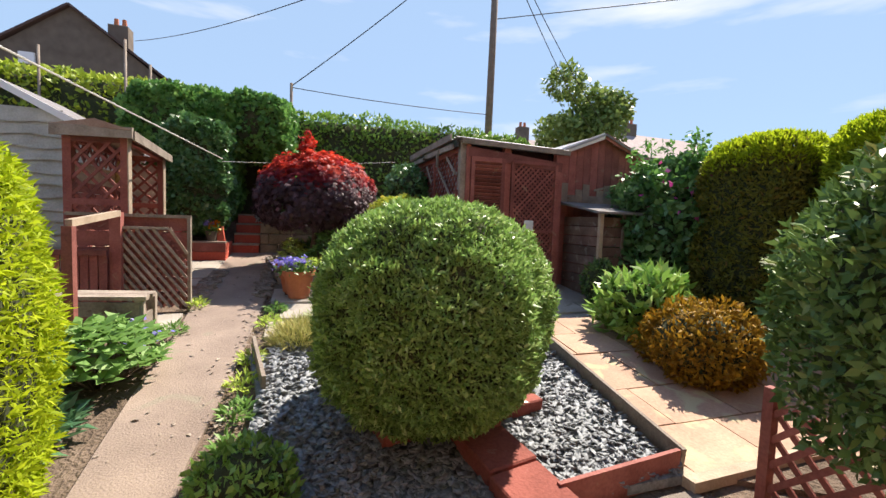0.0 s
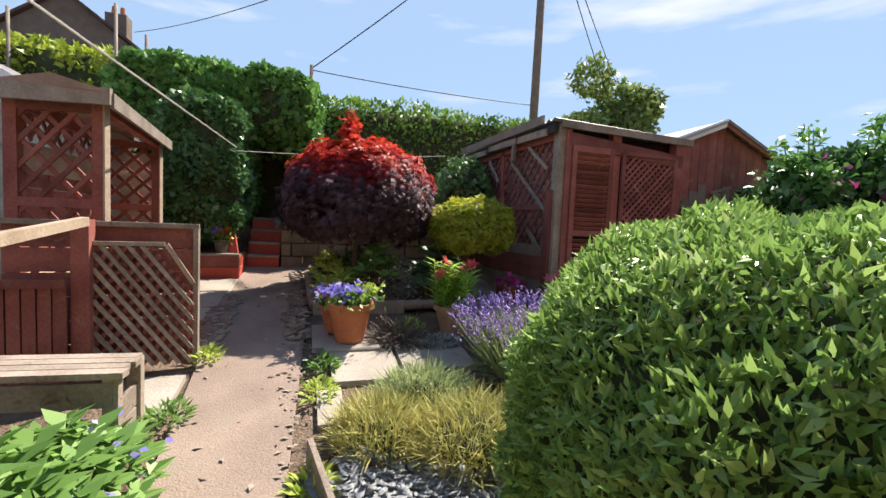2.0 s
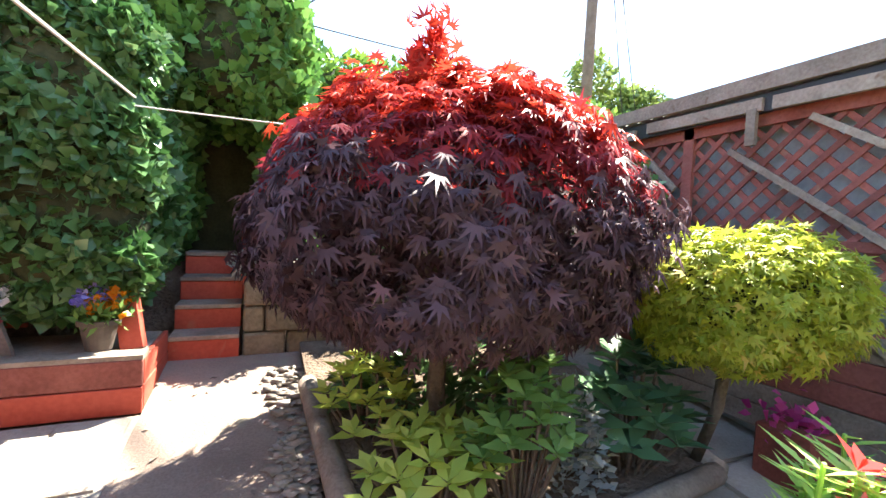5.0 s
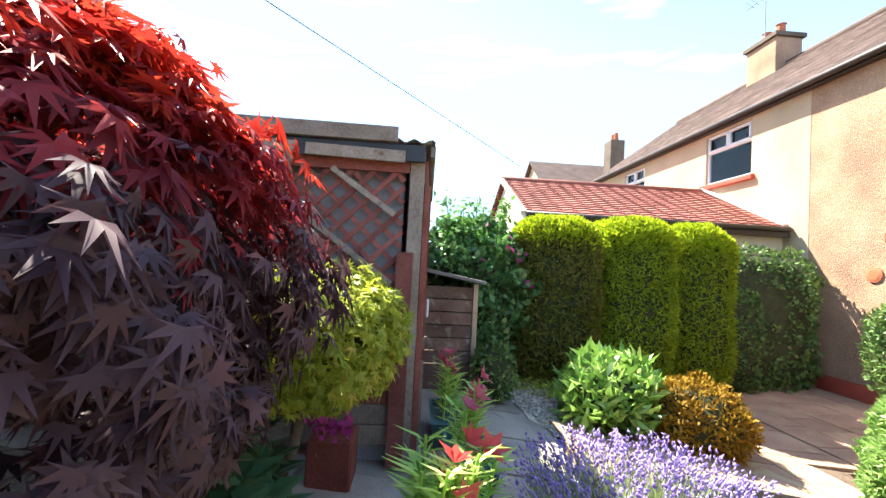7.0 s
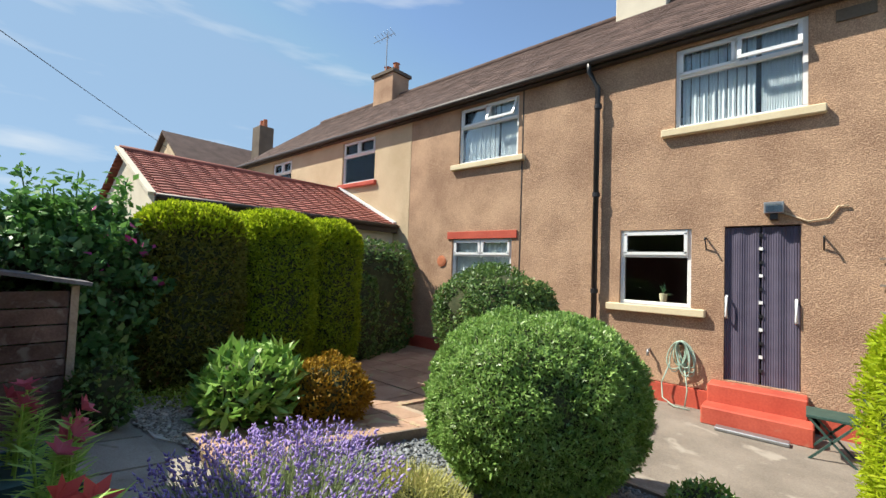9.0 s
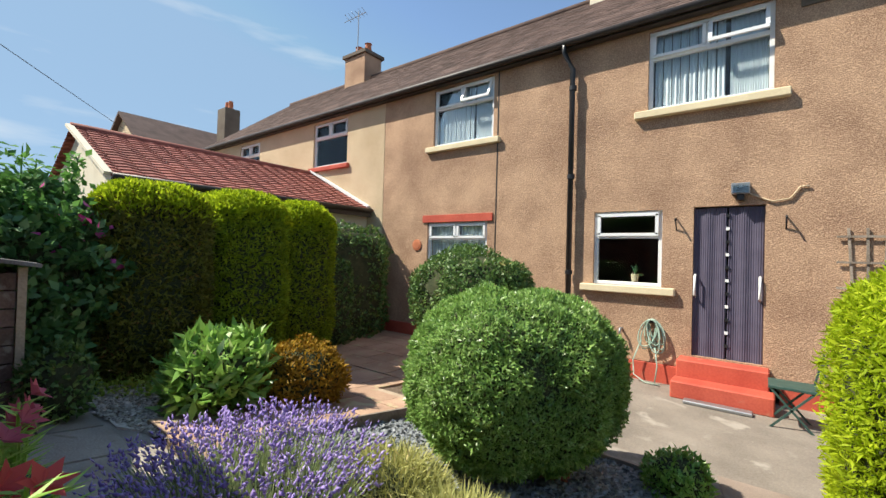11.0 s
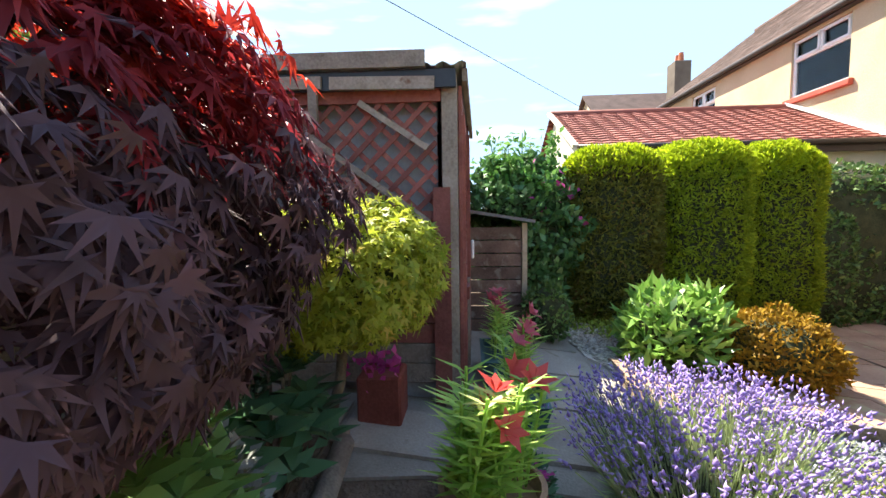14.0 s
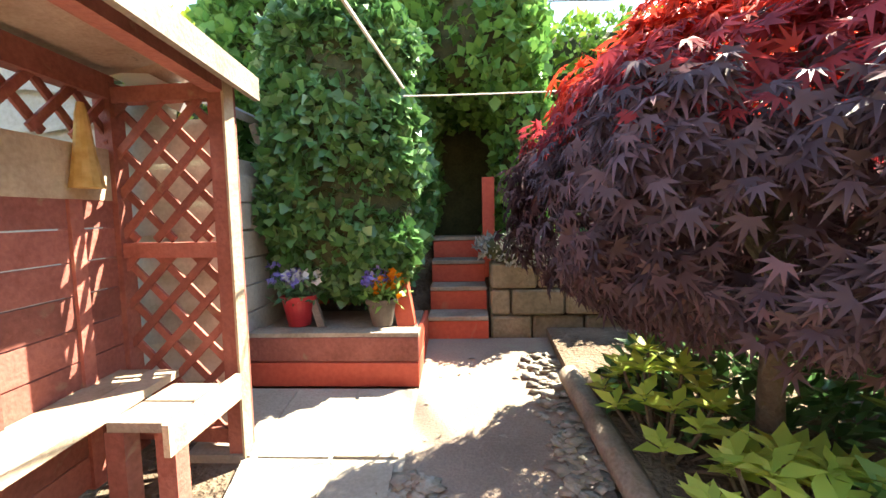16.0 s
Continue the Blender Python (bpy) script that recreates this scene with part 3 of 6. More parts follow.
# roof in courses of tiles
bm = bmesh.new()
courses, slope_y, slope_z = 26, -3.67, 2.78
for i in range(courses):
    a, b = i / courses, (i + 1.12) / courses
    ya, za, yb, zb = 0.17 + slope_y * a, 5.28 + slope_z * a, 0.17 + slope_y * min(b, 1), 5.28 + slope_z * min(b, 1)
    x = -4.9 - (i % 2) * 0.16
    while x < 16.7:
        e = min(x + 0.32, 16.7)
        j = random.uniform(0, 0.008)
        vs = [bm.verts.new(p) for p in ((x + 0.004, ya, za + 0.035 + j), (e - 0.004, ya, za + 0.035 + j), (e - 0.004, yb, zb + 0.02), (x + 0.004, yb, zb + 0.02))]
        bm.faces.new(vs)
        lo = [bm.verts.new((v.co.x, v.co.y, v.co.z - 0.03)) for v in vs[:2]]
        bm.faces.new((vs[1], vs[0], lo[0], lo[1]))
        x = e
me = bpy.data.meshes.new("roof_tiles")
bm.to_mesh(me)
bm.free()
tagged(link("roof_tiles", me, M_ROOF, house), kind="stuff")
bm = bmesh.new()
for ya, za, yb, zb in ((0.15, 5.26, -3.5, 8.03), (-7.3, 5.26, -3.5, 8.03)):
    bm.faces.new([bm.verts.new(p) for p in ((-4.9, ya, za), (16.7, ya, za), (16.7, yb, zb), (-4.9, yb, zb))])
part("roof", bm, M_ROOF, house)
tube("ridge", [(-4.9, -3.5, 8.08), (16.7, -3.5, 8.08)], 0.1, M_ROOF, house)
box("soffit", (-4.9, 0.007, 5.2), (16.7, 0.14, 5.235), M_GUTTER, house)
tube("gutter", [(-4.9, 0.2, 5.27), (16.7, 0.2, 5.27)], 0.055, M_GUTTER, house, "dark gutter")
pipe = tube("downpipe", [(2.92, 0.2, 5.25), (2.92, 0.16, 5.12), (2.8, 0.1, 4.85), (2.79, 0.1, 0.3)], 0.045, M_BLACK, house, "black downpipe")
for z in (1.5, 3.05, 4.5):
    lathe("collar", [(0.06, 0), (0.06, 0.07)], (2.79, 0.1, z), M_BLACK, pipe, steps=12)
for cx, top, pots in ((12.1, 8.85, 2), (3.1, 9.3, 2)):
    st = box("chimney", (cx - 0.55, -3.9, 7.5), (cx + 0.55, -3.1, top), M_DASH if cx > 5 else M_CREAM, house, "stone chimney stack", 0.02)
    box("chimney_cap", (cx - 0.62, -3.97, top), (cx + 0.62, -3.03, top + 0.12), M_HARL, st)
    for i in range(pots):
        lathe("chimney_pot", [(0.13, 0), (0.11, 0.38), (0.14, 0.4)], (cx - 0.25 + 0.5 * i, -3.5, top + 0.12), M_TERRA, st, steps=12)
aerial = thing("tv_aerial", "thin metal television aerial on the chimney", "aerial", (12.2, -3.3, 8.9))
tube("mast", [(12.2, -3.3, 8.6), (12.2, -3.3, 10.6)], 0.02, M_METAL, aerial, sides=5)
tube("boom", [(11.8, -3.3, 10.45), (13.0, -3.3, 10.45)], 0.012, M_METAL, aerial, sides=5)
for i in range(6):
    tube("element", [(11.9 + 0.18 * i, -3.45, 10.45), (11.9 + 0.18 * i, -3.15, 10.6)], 0.008, M_METAL, aerial, sides=4)


def window(x0, x1, z0, z1, style, sill, sill_over=0.15):
    """A white casement window in its opening, with panes, sill and hangings."""
    f = thing("window", "white plastic casement window with a sill", "window", ((x0 + x1) / 2, -0.1, z0), "house windows")
    y0, y1 = -0.11, -0.04
    t = 0.055
    for n_, lo, hi in (("frame_rail", (x0, y0, z0), (x1, y1, z0 + t)), ("frame_rail", (x0, y0, z1 - t), (x1, y1, z1)),
                       ("frame_stile", (x0, y0, z0 + t), (x0 + t, y1, z1 - t)), ("frame_stile", (x1 - t, y0, z0 + t), (x1, y1, z1 - t))):
        box(n_, lo, hi, M_WHITE, f)
    zt = z0 + (z1 - z0) * 0.66
    xm = (x0 + x1) / 2
    tops = [(x0 + t, xm - 0.02), (xm + 0.02, x1 - t)] if style != "kitchen" else [(x0 + t, x1 - t)]
    box("transom", (x0 + t, y0, zt - 0.03), (x1 - t, y1 + 0.003, zt + 0.03), M_WHITE, f)
    if style != "kitchen":
        box("mullion", (xm - 0.03, y0, zt + 0.03), (xm + 0.03, y1 + 0.003, z1 - t), M_WHITE, f)
    for i, (a, b) in enumerate(tops):
        ajar = style == "bed" and i == 0
        tilt = 0.16 if ajar else 0.0
        bm = bmesh.new()
        for p, q in (((a, zt + 0.03), (b, zt + 0.03)), ((a, z1 - t), (b, z1 - t)), ((a + 0.02, zt + 0.03), (a + 0.02, z1 - t)), ((b - 0.02, zt + 0.03), (b - 0.02, z1 - t))):
            yy = lambda z: y1 + 0.012 + tilt * (z1 - t - z) / (z1 - zt)
            add_beam(bm, (p[0], yy(p[1]), p[1]), (q[0], yy(q[1]), q[1]), 0.045, 0.04, (0, 1, 0))
        part("top_light", bm, M_WHITE, f, "top light tilted open" if ajar else "")
    for lo, hi in (((x0 + t, z0 + t), (x1 - t, zt - 0.03)), ((x0 + t, zt + 0.03), (x1 - t, z1 - t))):
        g = box("pane", (lo[0], -0.08, lo[1]), (hi[0], -0.072, hi[1]), M_GLASS, f, "clear glass", 0)
        g.visible_shadow = False
    if sill:
        s = box("sill", (x0 - sill_over, -0.04, z0 - 0.11), (x1 + sill_over, 0.09, z0), M_STONE if sill == 1 else M_REDPAINT, f, "cream stone sill" if sill == 1 else "red painted sill", 0.012)
    if style in ("bed", "blind"):
        bm = bmesh.new()
        n_ = 64
        sp = [(x0 + 0.06, x0 + 0.06 + (x1 - x0) * 0.28), (x0 + (x1 - x0) * 0.36, x1 - 0.06)] if style == "bed" else [(x0 + 0.06, x1 - 0.06)]
        for a, b in sp:
            prev = None
            for i in range(n_ + 1):
                x = a + (b - a) * i / n_
                y = -0.14 + 0.015 * math.sin(i * 1.5)
                cur = (bm.verts.new((x, y, z0 + 0.03)), bm.verts.new((x, y, z1 - 0.04)))
                if prev and not (style == "bed" and i % 8 == 0 and b > x1 - 0.1):
                    bm.faces.new((prev[0], cur[0], cur[1], prev[1]))
                prev = cur
        part("curtain" if style == "bed" else "blind", bm, M_CURTAIN, f, "pale hanging blind slats")
    return f


window(0.20, 1.68, 3.97, 5.16, "bed", 1, 0.17)
window(4.34, 5.78, 3.98, 5.17, "bed", 1, 0.16)
window(1.45, 2.43, 1.37, 2.50, "kitchen", 1, 0.18)
window(4.42, 5.88, 1.45, 2.42, "blind", 0)
window(8.55, 9.95, 3.97, 5.14, "blind", 2, 0.1)
window(12.72, 13.95, 3.97, 5.10, "blind", 2, 0.1)
box("lintel", (4.30, -0.02, 2.42), (6.0, 0.03, 2.57), M_REDPAINT, house, "red painted lintel")
pp = thing("potted_plant", "small plant in a cream pot on the kitchen window sill", "plant", (1.86, -0.2, 1.43))
lathe("pot", [(0.045, 0), (0.06, 0.12)], (1.86, -0.23, 1.425), M_STONE, pp, steps=14)
rr = np.random.default_rng(2)
leaves("foliage", np.tile([[1.86, -0.23, 1.54]], (14, 1)), rr.normal(size=(14, 3)) * 0.5 + [0, 0, 0.7], rr.normal(size=(14, 3)), 0.14, 0.03, L_HOSTA, pp)

# door hung with a strip curtain, steps
door = thing("door_1", "purple-grey fly curtain closing the back doorway", "door", (0.66, -0.05, 0.46), kind="structure")
for a, b in ((0.27, 0.655), (0.675, 1.06)):
    bm = bmesh.new()
    prev = None
    for i in range(61):
        x = a + (b - a) * i / 60
        y = -0.055 + (0.006 if (i // 2) % 2 else 0.0) + 0.008 * math.sin(i * 0.23)
        cur = (bm.verts.new((x, y, 0.46)), bm.verts.new((x, y, 2.5)))
        if prev:
            bm.faces.new((prev[0], cur[0], cur[1], prev[1]))
        prev = cur
    part("curtain_leaf", bm, M_PURPLE, door)
for i in range(11):
    box("magnet_clip", (0.645, -0.05, 0.62 + 0.175 * i), (0.685, -0.03, 0.66 + 0.175 * i), M_WHITE if i % 2 else M_BLACK, door, bevel=0)
box("backing", (0.27, -0.2, 0.46), (1.06, -0.16, 2.52), M_BLACK, door, bevel=0)
for x in (0.31, 1.03):
    tube("handle", [(x, -0.04, 1.28), (x, 0.03, 1.30), (x, 0.03, 1.56), (x, -0.04, 1.58)], 0.017, M_WHITE, door, "white pull handle")
steps = thing("door_step", "two red painted concrete steps at the back door", "steps", (0.66, 0.3, 0))
box("upper_step", (0.2, -0.3, 0.0), (1.2, 0.3, 0.44), M_REDPAINT, steps, bevel=0.015)
box("lower_step", (0.15, 0.3, 0.0), (1.22, 0.62, 0.22), M_REDPAINT, steps, bevel=0.015)
mat_ = box("ramp_strip", (0.35, 0.66, 0.008), (1.05, 0.8, 0.05), M_METAL, None, bevel=0.01)
tagged(mat_, "grey metal strip lying below the steps", "strip")
lamp = thing("wall_lamp", "square grey outdoor wall lamp above the door", "lamp", (0.53, 0.02, 2.68))
box("housing", (0.43, 0.0, 2.66), (0.63, 0.13, 2.80), M_METAL, lamp)
box("lens", (0.45, 0.13, 2.67), (0.61, 0.14, 2.77), M_GLASS, lamp, bevel=0)
box("bracket", (0.49, 0.0, 2.58), (0.57, 0.09, 2.66), M_BLACK, lamp)
tube("cable", [(0.43, 0.02, 2.66), (0.2, 0.02, 2.55), (0.02, 0.02, 2.58), (-0.07, 0.02, 2.72), (-0.16, 0.02, 2.72)], 0.012, M_DASH2, lamp, sides=6)
for x in (1.27, 0.06):
    b = thing("plant_bracket", "curled iron hanging-basket bracket on the wall", "bracket", (x, 0.0, 2.3))
    tube("arm", [(x, 0.0, 2.36), (x, 0.1, 2.36), (x, 0.14, 2.33)], 0.012, M_BLACK, b, sides=6)
    tube("brace", [(x, 0.0, 2.2), (x, 0.1, 2.36)], 0.01, M_BLACK, b, sides=6)
tagged(box("air_vent", (-0.4, 0.0, 4.95), (-0.05, 0.02, 5.1), M_HARL), "brown air brick high on the wall", "vent")
hose = thing("garden_hose", "pale green hose coiled on a wall hook", "hose", (1.55, 0.06, 0.5))
rh = random.Random(7)
box("hook", (1.5, 0.0, 0.86), (1.6, 0.1, 0.9), M_BLACK, hose)
for i in range(9):
    w, h, lean = rh.uniform(0.07, 0.15), rh.uniform(0.17, 0.25), rh.uniform(-0.07, 0.05)
    tube("coil", [(1.55 + lean * (1 - math.cos(a / 20 * math.tau)) + w * math.sin(a / 20 * math.tau), 0.03 + 0.012 * i + 0.01 * math.sin(a), 0.91 - h + h * math.cos(a / 20 * math.tau)) for a in range(21)], 0.009, M_HOSE, hose, sides=6)
tube("loose_end", [(1.68, 0.1, 0.6), (1.78, 0.12, 0.3), (1.76, 0.16, 0.1), (1.6, 0.22, 0.025), (1.4, 0.24, 0.025)], 0.009, M_HOSE, hose, sides=6)
tube("loose_end", [(1.5, 0.1, 0.55), (1.46, 0.12, 0.25), (1.48, 0.16, 0.03)], 0.009, M_HOSE, hose, sides=6)
tap = tube("wall_tap", [(1.98, 0.0, 0.72), (1.98, 0.09, 0.72), (1.98, 0.11, 0.64)], 0.018, M_METAL)
tagged(tap, "small metal outdoor tap on the wall", "tap")
plaque = lathe("wall_plaque", [(0.001, 0), (0.12, 0), (0.12, 0.02), (0.07, 0.03), (0.001, 0.03)], (0, 0, 0), M_TERRA, close=False)
plaque.matrix_world = pose(6.15, 0.0, 1.95, -90)
tagged(plaque, "round terracotta plaque on the wall", "plaque")
trel = thing("wall_trellis", "small wooden trellis fixed to the house wall", "trellis", (-0.7, 0.02, 1.2))
for i in range(3):
    beam("slat", (-0.55 - 0.12 * i, 0.02, 1.3), (-0.5 - 0.16 * i, 0.02, 2.2), 0.025, 0.015, M_GREYWOOD, trel, (0, 1, 0))
for z in (1.5, 1.8, 2.1):
    beam("slat", (-0.95, 0.035, z), (-0.4, 0.035, z), 0.025, 0.015, M_GREYWOOD, trel, (0, 1, 0))
chair = thing("folding_chair", "green folding garden chair beside the steps", "chair", (0.0, 0.75, 0))
for y in (0.6, 0.95):
    beam("leg", (-0.16, y, 0.0), (0.2, y, 0.42), 0.025, 0.02, M_GREENMETAL, chair)
    beam("leg", (0.2, y, 0.0), (-0.16, y, 0.42), 0.025, 0.02, M_GREENMETAL, chair)
box("seat", (-0.2, 0.58, 0.42), (0.22, 0.97, 0.45), M_GREENMETAL, chair)
for z in (0.6, 0.72):
    beam("back_slat", (-0.24, 0.58, z), (-0.24, 0.97, z), 0.06, 0.015, M_GREENMETAL, chair, (1, 0, 0))
for y in (0.6, 0.95):
    beam("back_post", (-0.18, y, 0.43), (-0.26, y, 0.8), 0.025, 0.02, M_GREENMETAL, chair)

# lean-to extension with a red roof
ext = thing("outbuilding", "cream rendered outbuilding with a red tiled roof", "building", (9.9, 2.4, 0))
EX0, EX1, EY, RX, RZ, EZ = 7.75, 12.1, 4.85, 9.95, 3.8, 2.78
bm = bmesh.new()
pr = [(EX0, 0), (EX1, 0), (EX1, EZ - 0.05), (RX, RZ - 0.05), (EX0, EZ - 0.05)]
fa = [bm.verts.new((x, EY, z)) for x, z in pr]
fb = [bm.verts.new((x, 0.01, z)) for x, z in pr]
bm.faces.new(fa)
bm.faces.new(fb[::-1])
for i in range(5):
    bm.faces.new((fa[i], fa[(i + 1) % 5], fb[(i + 1) % 5], fb[i]))
part("wall", bm, M_CREAM, ext)
bm = bmesh.new()
for side in (-1, 1):
    ex = EX0 - 0.22 if side < 0 else EX1 + 0.22
    nc = 17
    for i in range(nc):
        a, b = i / nc, min((i + 1.1) / nc, 1)
        xa, xb = ex + (RX - ex) * a, ex + (RX - ex) * b
        za, zb = EZ - 0.06 + (RZ - EZ + 0.06) * a, EZ - 0.06 + (RZ - EZ + 0.06) * b
        y = 0.0
        while y < EY + 0.12:
            e = min(y + 0.3, EY + 0.12)
            m_ = (y + e) / 2
            vs = [bm.verts.new(p) for p in ((xa, y + 0.004, za + 0.04), (xa, m_, za + 0.055), (xa, e - 0.004, za + 0.04), (xb, e - 0.004, zb + 0.015), (xb, m_, zb + 0.03), (xb, y + 0.004, zb + 0.015))]
            bm.faces.new((vs[0], vs[1], vs[4], vs[5]))
            bm.faces.new((vs[1], vs[2], vs[3], vs[4]))
            lo = [bm.verts.new((v.co.x, v.co.y, v.co.z - 0.04)) for v in vs[:3]]
            bm.faces.new((vs[1], vs[0], lo[0], lo[1]))
            bm.faces.new((vs[2], vs[1], lo[1], lo[2]))
            y = e
me = bpy.data.meshes.new("roof_tiles")
bm.to_mesh(me)
bm.free()
tagged(link("roof_tiles", me, M_REDTILE, ext), kind="stuff")
tube("ridge_tile", [(RX, 0, RZ + 0.02), (RX, EY + 0.12, RZ + 0.02)], 0.08, M_REDTILE, ext)
tube("gutter", [(EX0 - 0.25, 0.1, EZ - 0.05), (EX0 - 0.25, EY + 0.1, EZ - 0.05)], 0.05, M_GUTTER, ext)
box("fascia", (EX0 - 0.2, 0.05, EZ - 0.2), (EX0 - 0.17, EY + 0.1, EZ - 0.06), M_BLACK, ext)
beam("verge", (EX0 - 0.2, EY + 0.14, EZ - 0.02), (RX, EY + 0.14, RZ + 0.04), 0.05, 0.1, M_CREAM, ext, (0, 1, 0))
beam("flashing", (EX0 - 0.1, 0.05, EZ + 0.05), (RX, 0.05, RZ + 0.1), 0.1, 0.05, M_WHITE, ext, (0, 0, 1), "pale lead flashing")

# ---- hedges and trees round the garden ----
def hedge(label, c, r, n, ln, w, m, seed, power=6, rough=0.05, k=4, name="hedge", **kw):
    return shrub(name, label, "hedge", c, r, n, ln, w, m, seed, power, rough, k, **kw)


hedge("long clipped green hedge on the upper bank", (3.0, 11.3, 2.42), (3.6, 0.5, 1.15), 16000, 0.1, 0.055, L_HEDGE, 11, rough=0.09, lo=-0.95)
hedge("yellow-green clipped hedge on the upper bank", (-4.6, 11.6, 2.7), (4.2, 0.5, 1.25), 11000, 0.13, 0.07, L_HEDGEY, 12, lo=-0.95)
hedge("tall mass of ivy beside the arch", (-1.08, 9.95, 2.3), (0.86, 0.5, 1.22), 19000, 0.085, 0.075, L_IVY, 13, power=4.5, rough=0.08)
hedge("ivy hanging over the top of the arch", (0.12, 9.95, 2.95), (0.56, 0.5, 0.57), 6500, 0.085, 0.075, L_IVY, 135, power=3.5, rough=0.09)
hedge("narrow ivy pillar at the side of the arch", (0.52, 9.95, 1.9), (0.2, 0.45, 0.8), 3200, 0.085, 0.075, L_IVY, 136, power=3.5, rough=0.07)
hedge("dark ivy growing up beside the steps", (-0.66, 9.0, 1.95), (0.46, 0.38, 0.86), 17000, 0.07, 0.06, L_IVYDARK, 14, power=4, rough=0.06, upward=-0.3)
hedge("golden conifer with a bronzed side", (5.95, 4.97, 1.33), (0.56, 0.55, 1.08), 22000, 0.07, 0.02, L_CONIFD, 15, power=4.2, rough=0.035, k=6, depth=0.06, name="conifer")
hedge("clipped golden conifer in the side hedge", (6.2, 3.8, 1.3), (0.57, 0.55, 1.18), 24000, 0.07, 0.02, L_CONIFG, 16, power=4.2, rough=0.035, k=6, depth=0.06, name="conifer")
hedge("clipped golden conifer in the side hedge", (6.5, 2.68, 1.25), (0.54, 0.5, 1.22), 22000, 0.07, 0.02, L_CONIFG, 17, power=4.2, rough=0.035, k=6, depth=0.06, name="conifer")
hedge("small dark green conifer", (6.75, 1.85, 0.8), (0.42, 0.4, 0.85), 6000, 0.07, 0.03, L_DARK, 18, power=4, name="conifer")
hedge("dark climbing shrub below the outbuilding", (7.1, 1.2, 1.05), (0.5, 1.1, 1.25), 9000, 0.07, 0.045, L_DARK, 19, power=3.2, rough=0.14, name="shrub")
# Brighter yellow shell over the conifer tops: sunlight put into the spray colour.
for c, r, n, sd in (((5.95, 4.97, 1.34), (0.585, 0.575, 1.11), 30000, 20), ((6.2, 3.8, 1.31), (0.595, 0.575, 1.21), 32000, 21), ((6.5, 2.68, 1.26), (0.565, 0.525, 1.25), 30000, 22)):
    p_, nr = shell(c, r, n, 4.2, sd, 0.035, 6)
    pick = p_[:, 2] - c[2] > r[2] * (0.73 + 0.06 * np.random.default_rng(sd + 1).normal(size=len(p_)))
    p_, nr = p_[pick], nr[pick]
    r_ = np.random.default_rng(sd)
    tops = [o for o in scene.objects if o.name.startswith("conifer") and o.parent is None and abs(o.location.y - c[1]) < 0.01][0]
    leaves("sunlit_top", p_, nr * 0.5 + r_.normal(size=p_.shape) * 0.5 + [0, 0, 0.6], nr + r_.normal(size=p_.shape) * 0.4, 0.07, 0.02, L_CONIF, tops, rng=r_, label="yellow top sprays, brightened in colour as if sunlit")
shrub("conifer", "bright golden conifer beside the path", "conifer", (-0.50, 3.45, 0.86), (0.46, 0.5, 0.86), 34000, 0.055, 0.012, L_CONIF, 23, power=3.5, rough=0.05, k=6)

rt = shrub("rose_tree", "tall leafy shrub rose beside the hedge", "shrub", (5.72, 6.1, 1.35), (0.60, 0.6, 1.0), 8500, 0.10, 0.06, L_IVYDARK, 24, power=2.2, rough=0.16, k=4, depth=0.25, shrink=0.78)
r_ = np.random.default_rng(25)
for i in range(20):
    a = i * 2.4
    foot = Vector((5.72 + 0.25 * math.cos(a), 6.1 + 0.25 * math.sin(a), 1.5))
    reach = r_.uniform(0.25, 0.6)
    tip = Vector((5.72 + reach * math.cos(a), 6.1 + reach * math.sin(a), r_.uniform(2.15, 2.9) - reach * 0.35))
    bend = (foot + tip) / 2 + Vector((0, 0, 0.12))
    cane = tube("cane", [foot, bend, tip], 0.012, L_IVY, rt, sides=5, taper=0.4)
    t_ = r_.random((95, 1)) ** 0.8
    p_ = np.array(foot) * (1 - t_) ** 2 + np.array(bend) * 2 * t_ * (1 - t_) + np.array(tip) * t_ ** 2 + r_.normal(size=(95, 3)) * 0.055
    leaves("cane_foliage", p_, r_.normal(size=p_.shape) + [0, 0, 0.1], r_.normal(size=p_.shape) * 0.5 + [0, 0, 1], 0.085, 0.05, L_IVY, cane, rng=r_)
ros = np.array([5.55, 5.75, 1.75]) + r_.normal(size=(60, 3)) * [0.18, 0.22, 0.2]
leaves("rose_bloom", ros, r_.normal(size=ros.shape), r_.normal(size=ros.shape), 0.07, 0.07, L_MAGENTA, rt, rng=r_, label="small magenta roses")

# ---- round clipped bush and its bed ----
shrub("clipped_bush", "large round clipped box bush on a brick base", "bush", (1.73, 3.92, 0.87), (0.80, 0.64, 0.62), 80000, 0.034, 0.011, L_BUSH, 26, power=2.4, rough=0.045, k=7, turn=radians(60), depth=0.05, upward=0.35, shrink=0.94)
bed = thing("slate_bed", "bed of blue-grey slate chippings with timber edging", "flower bed", (1.7, 4, 0.2))
r_ = np.random.default_rng(30)
sheet("bed_base", [(3.15, 0.75, 2.9), (3.8, 0.68, 2.93), (4.4, 0.68, 2.98), (5.0, 0.56, 3.05)], 0.05, M_SLATE, bed)
N = 30000
px, py = r_.random(N) * 2.5 + 0.58, r_.random(N) * 1.95 + 3.17
keep = (px > 0.72) & (px < 2.88 + 0.1 * (py - 3.2)) & ~((np.abs(px - 0.3) < 0.4))
px, py = px[keep], py[keep]
pz = 0.115 * np.maximum(py - 2.7, 0) + 0.055 + r_.random(len(px)) * 0.02
CH = np.array([[0, 0, 0.0], [0.35, 0.5, 0.03], [1, 0.25, 0.0], [0.75, -0.45, 0.04], [0.2, -0.4, 0.0], [0.5, 0, -0.25]])
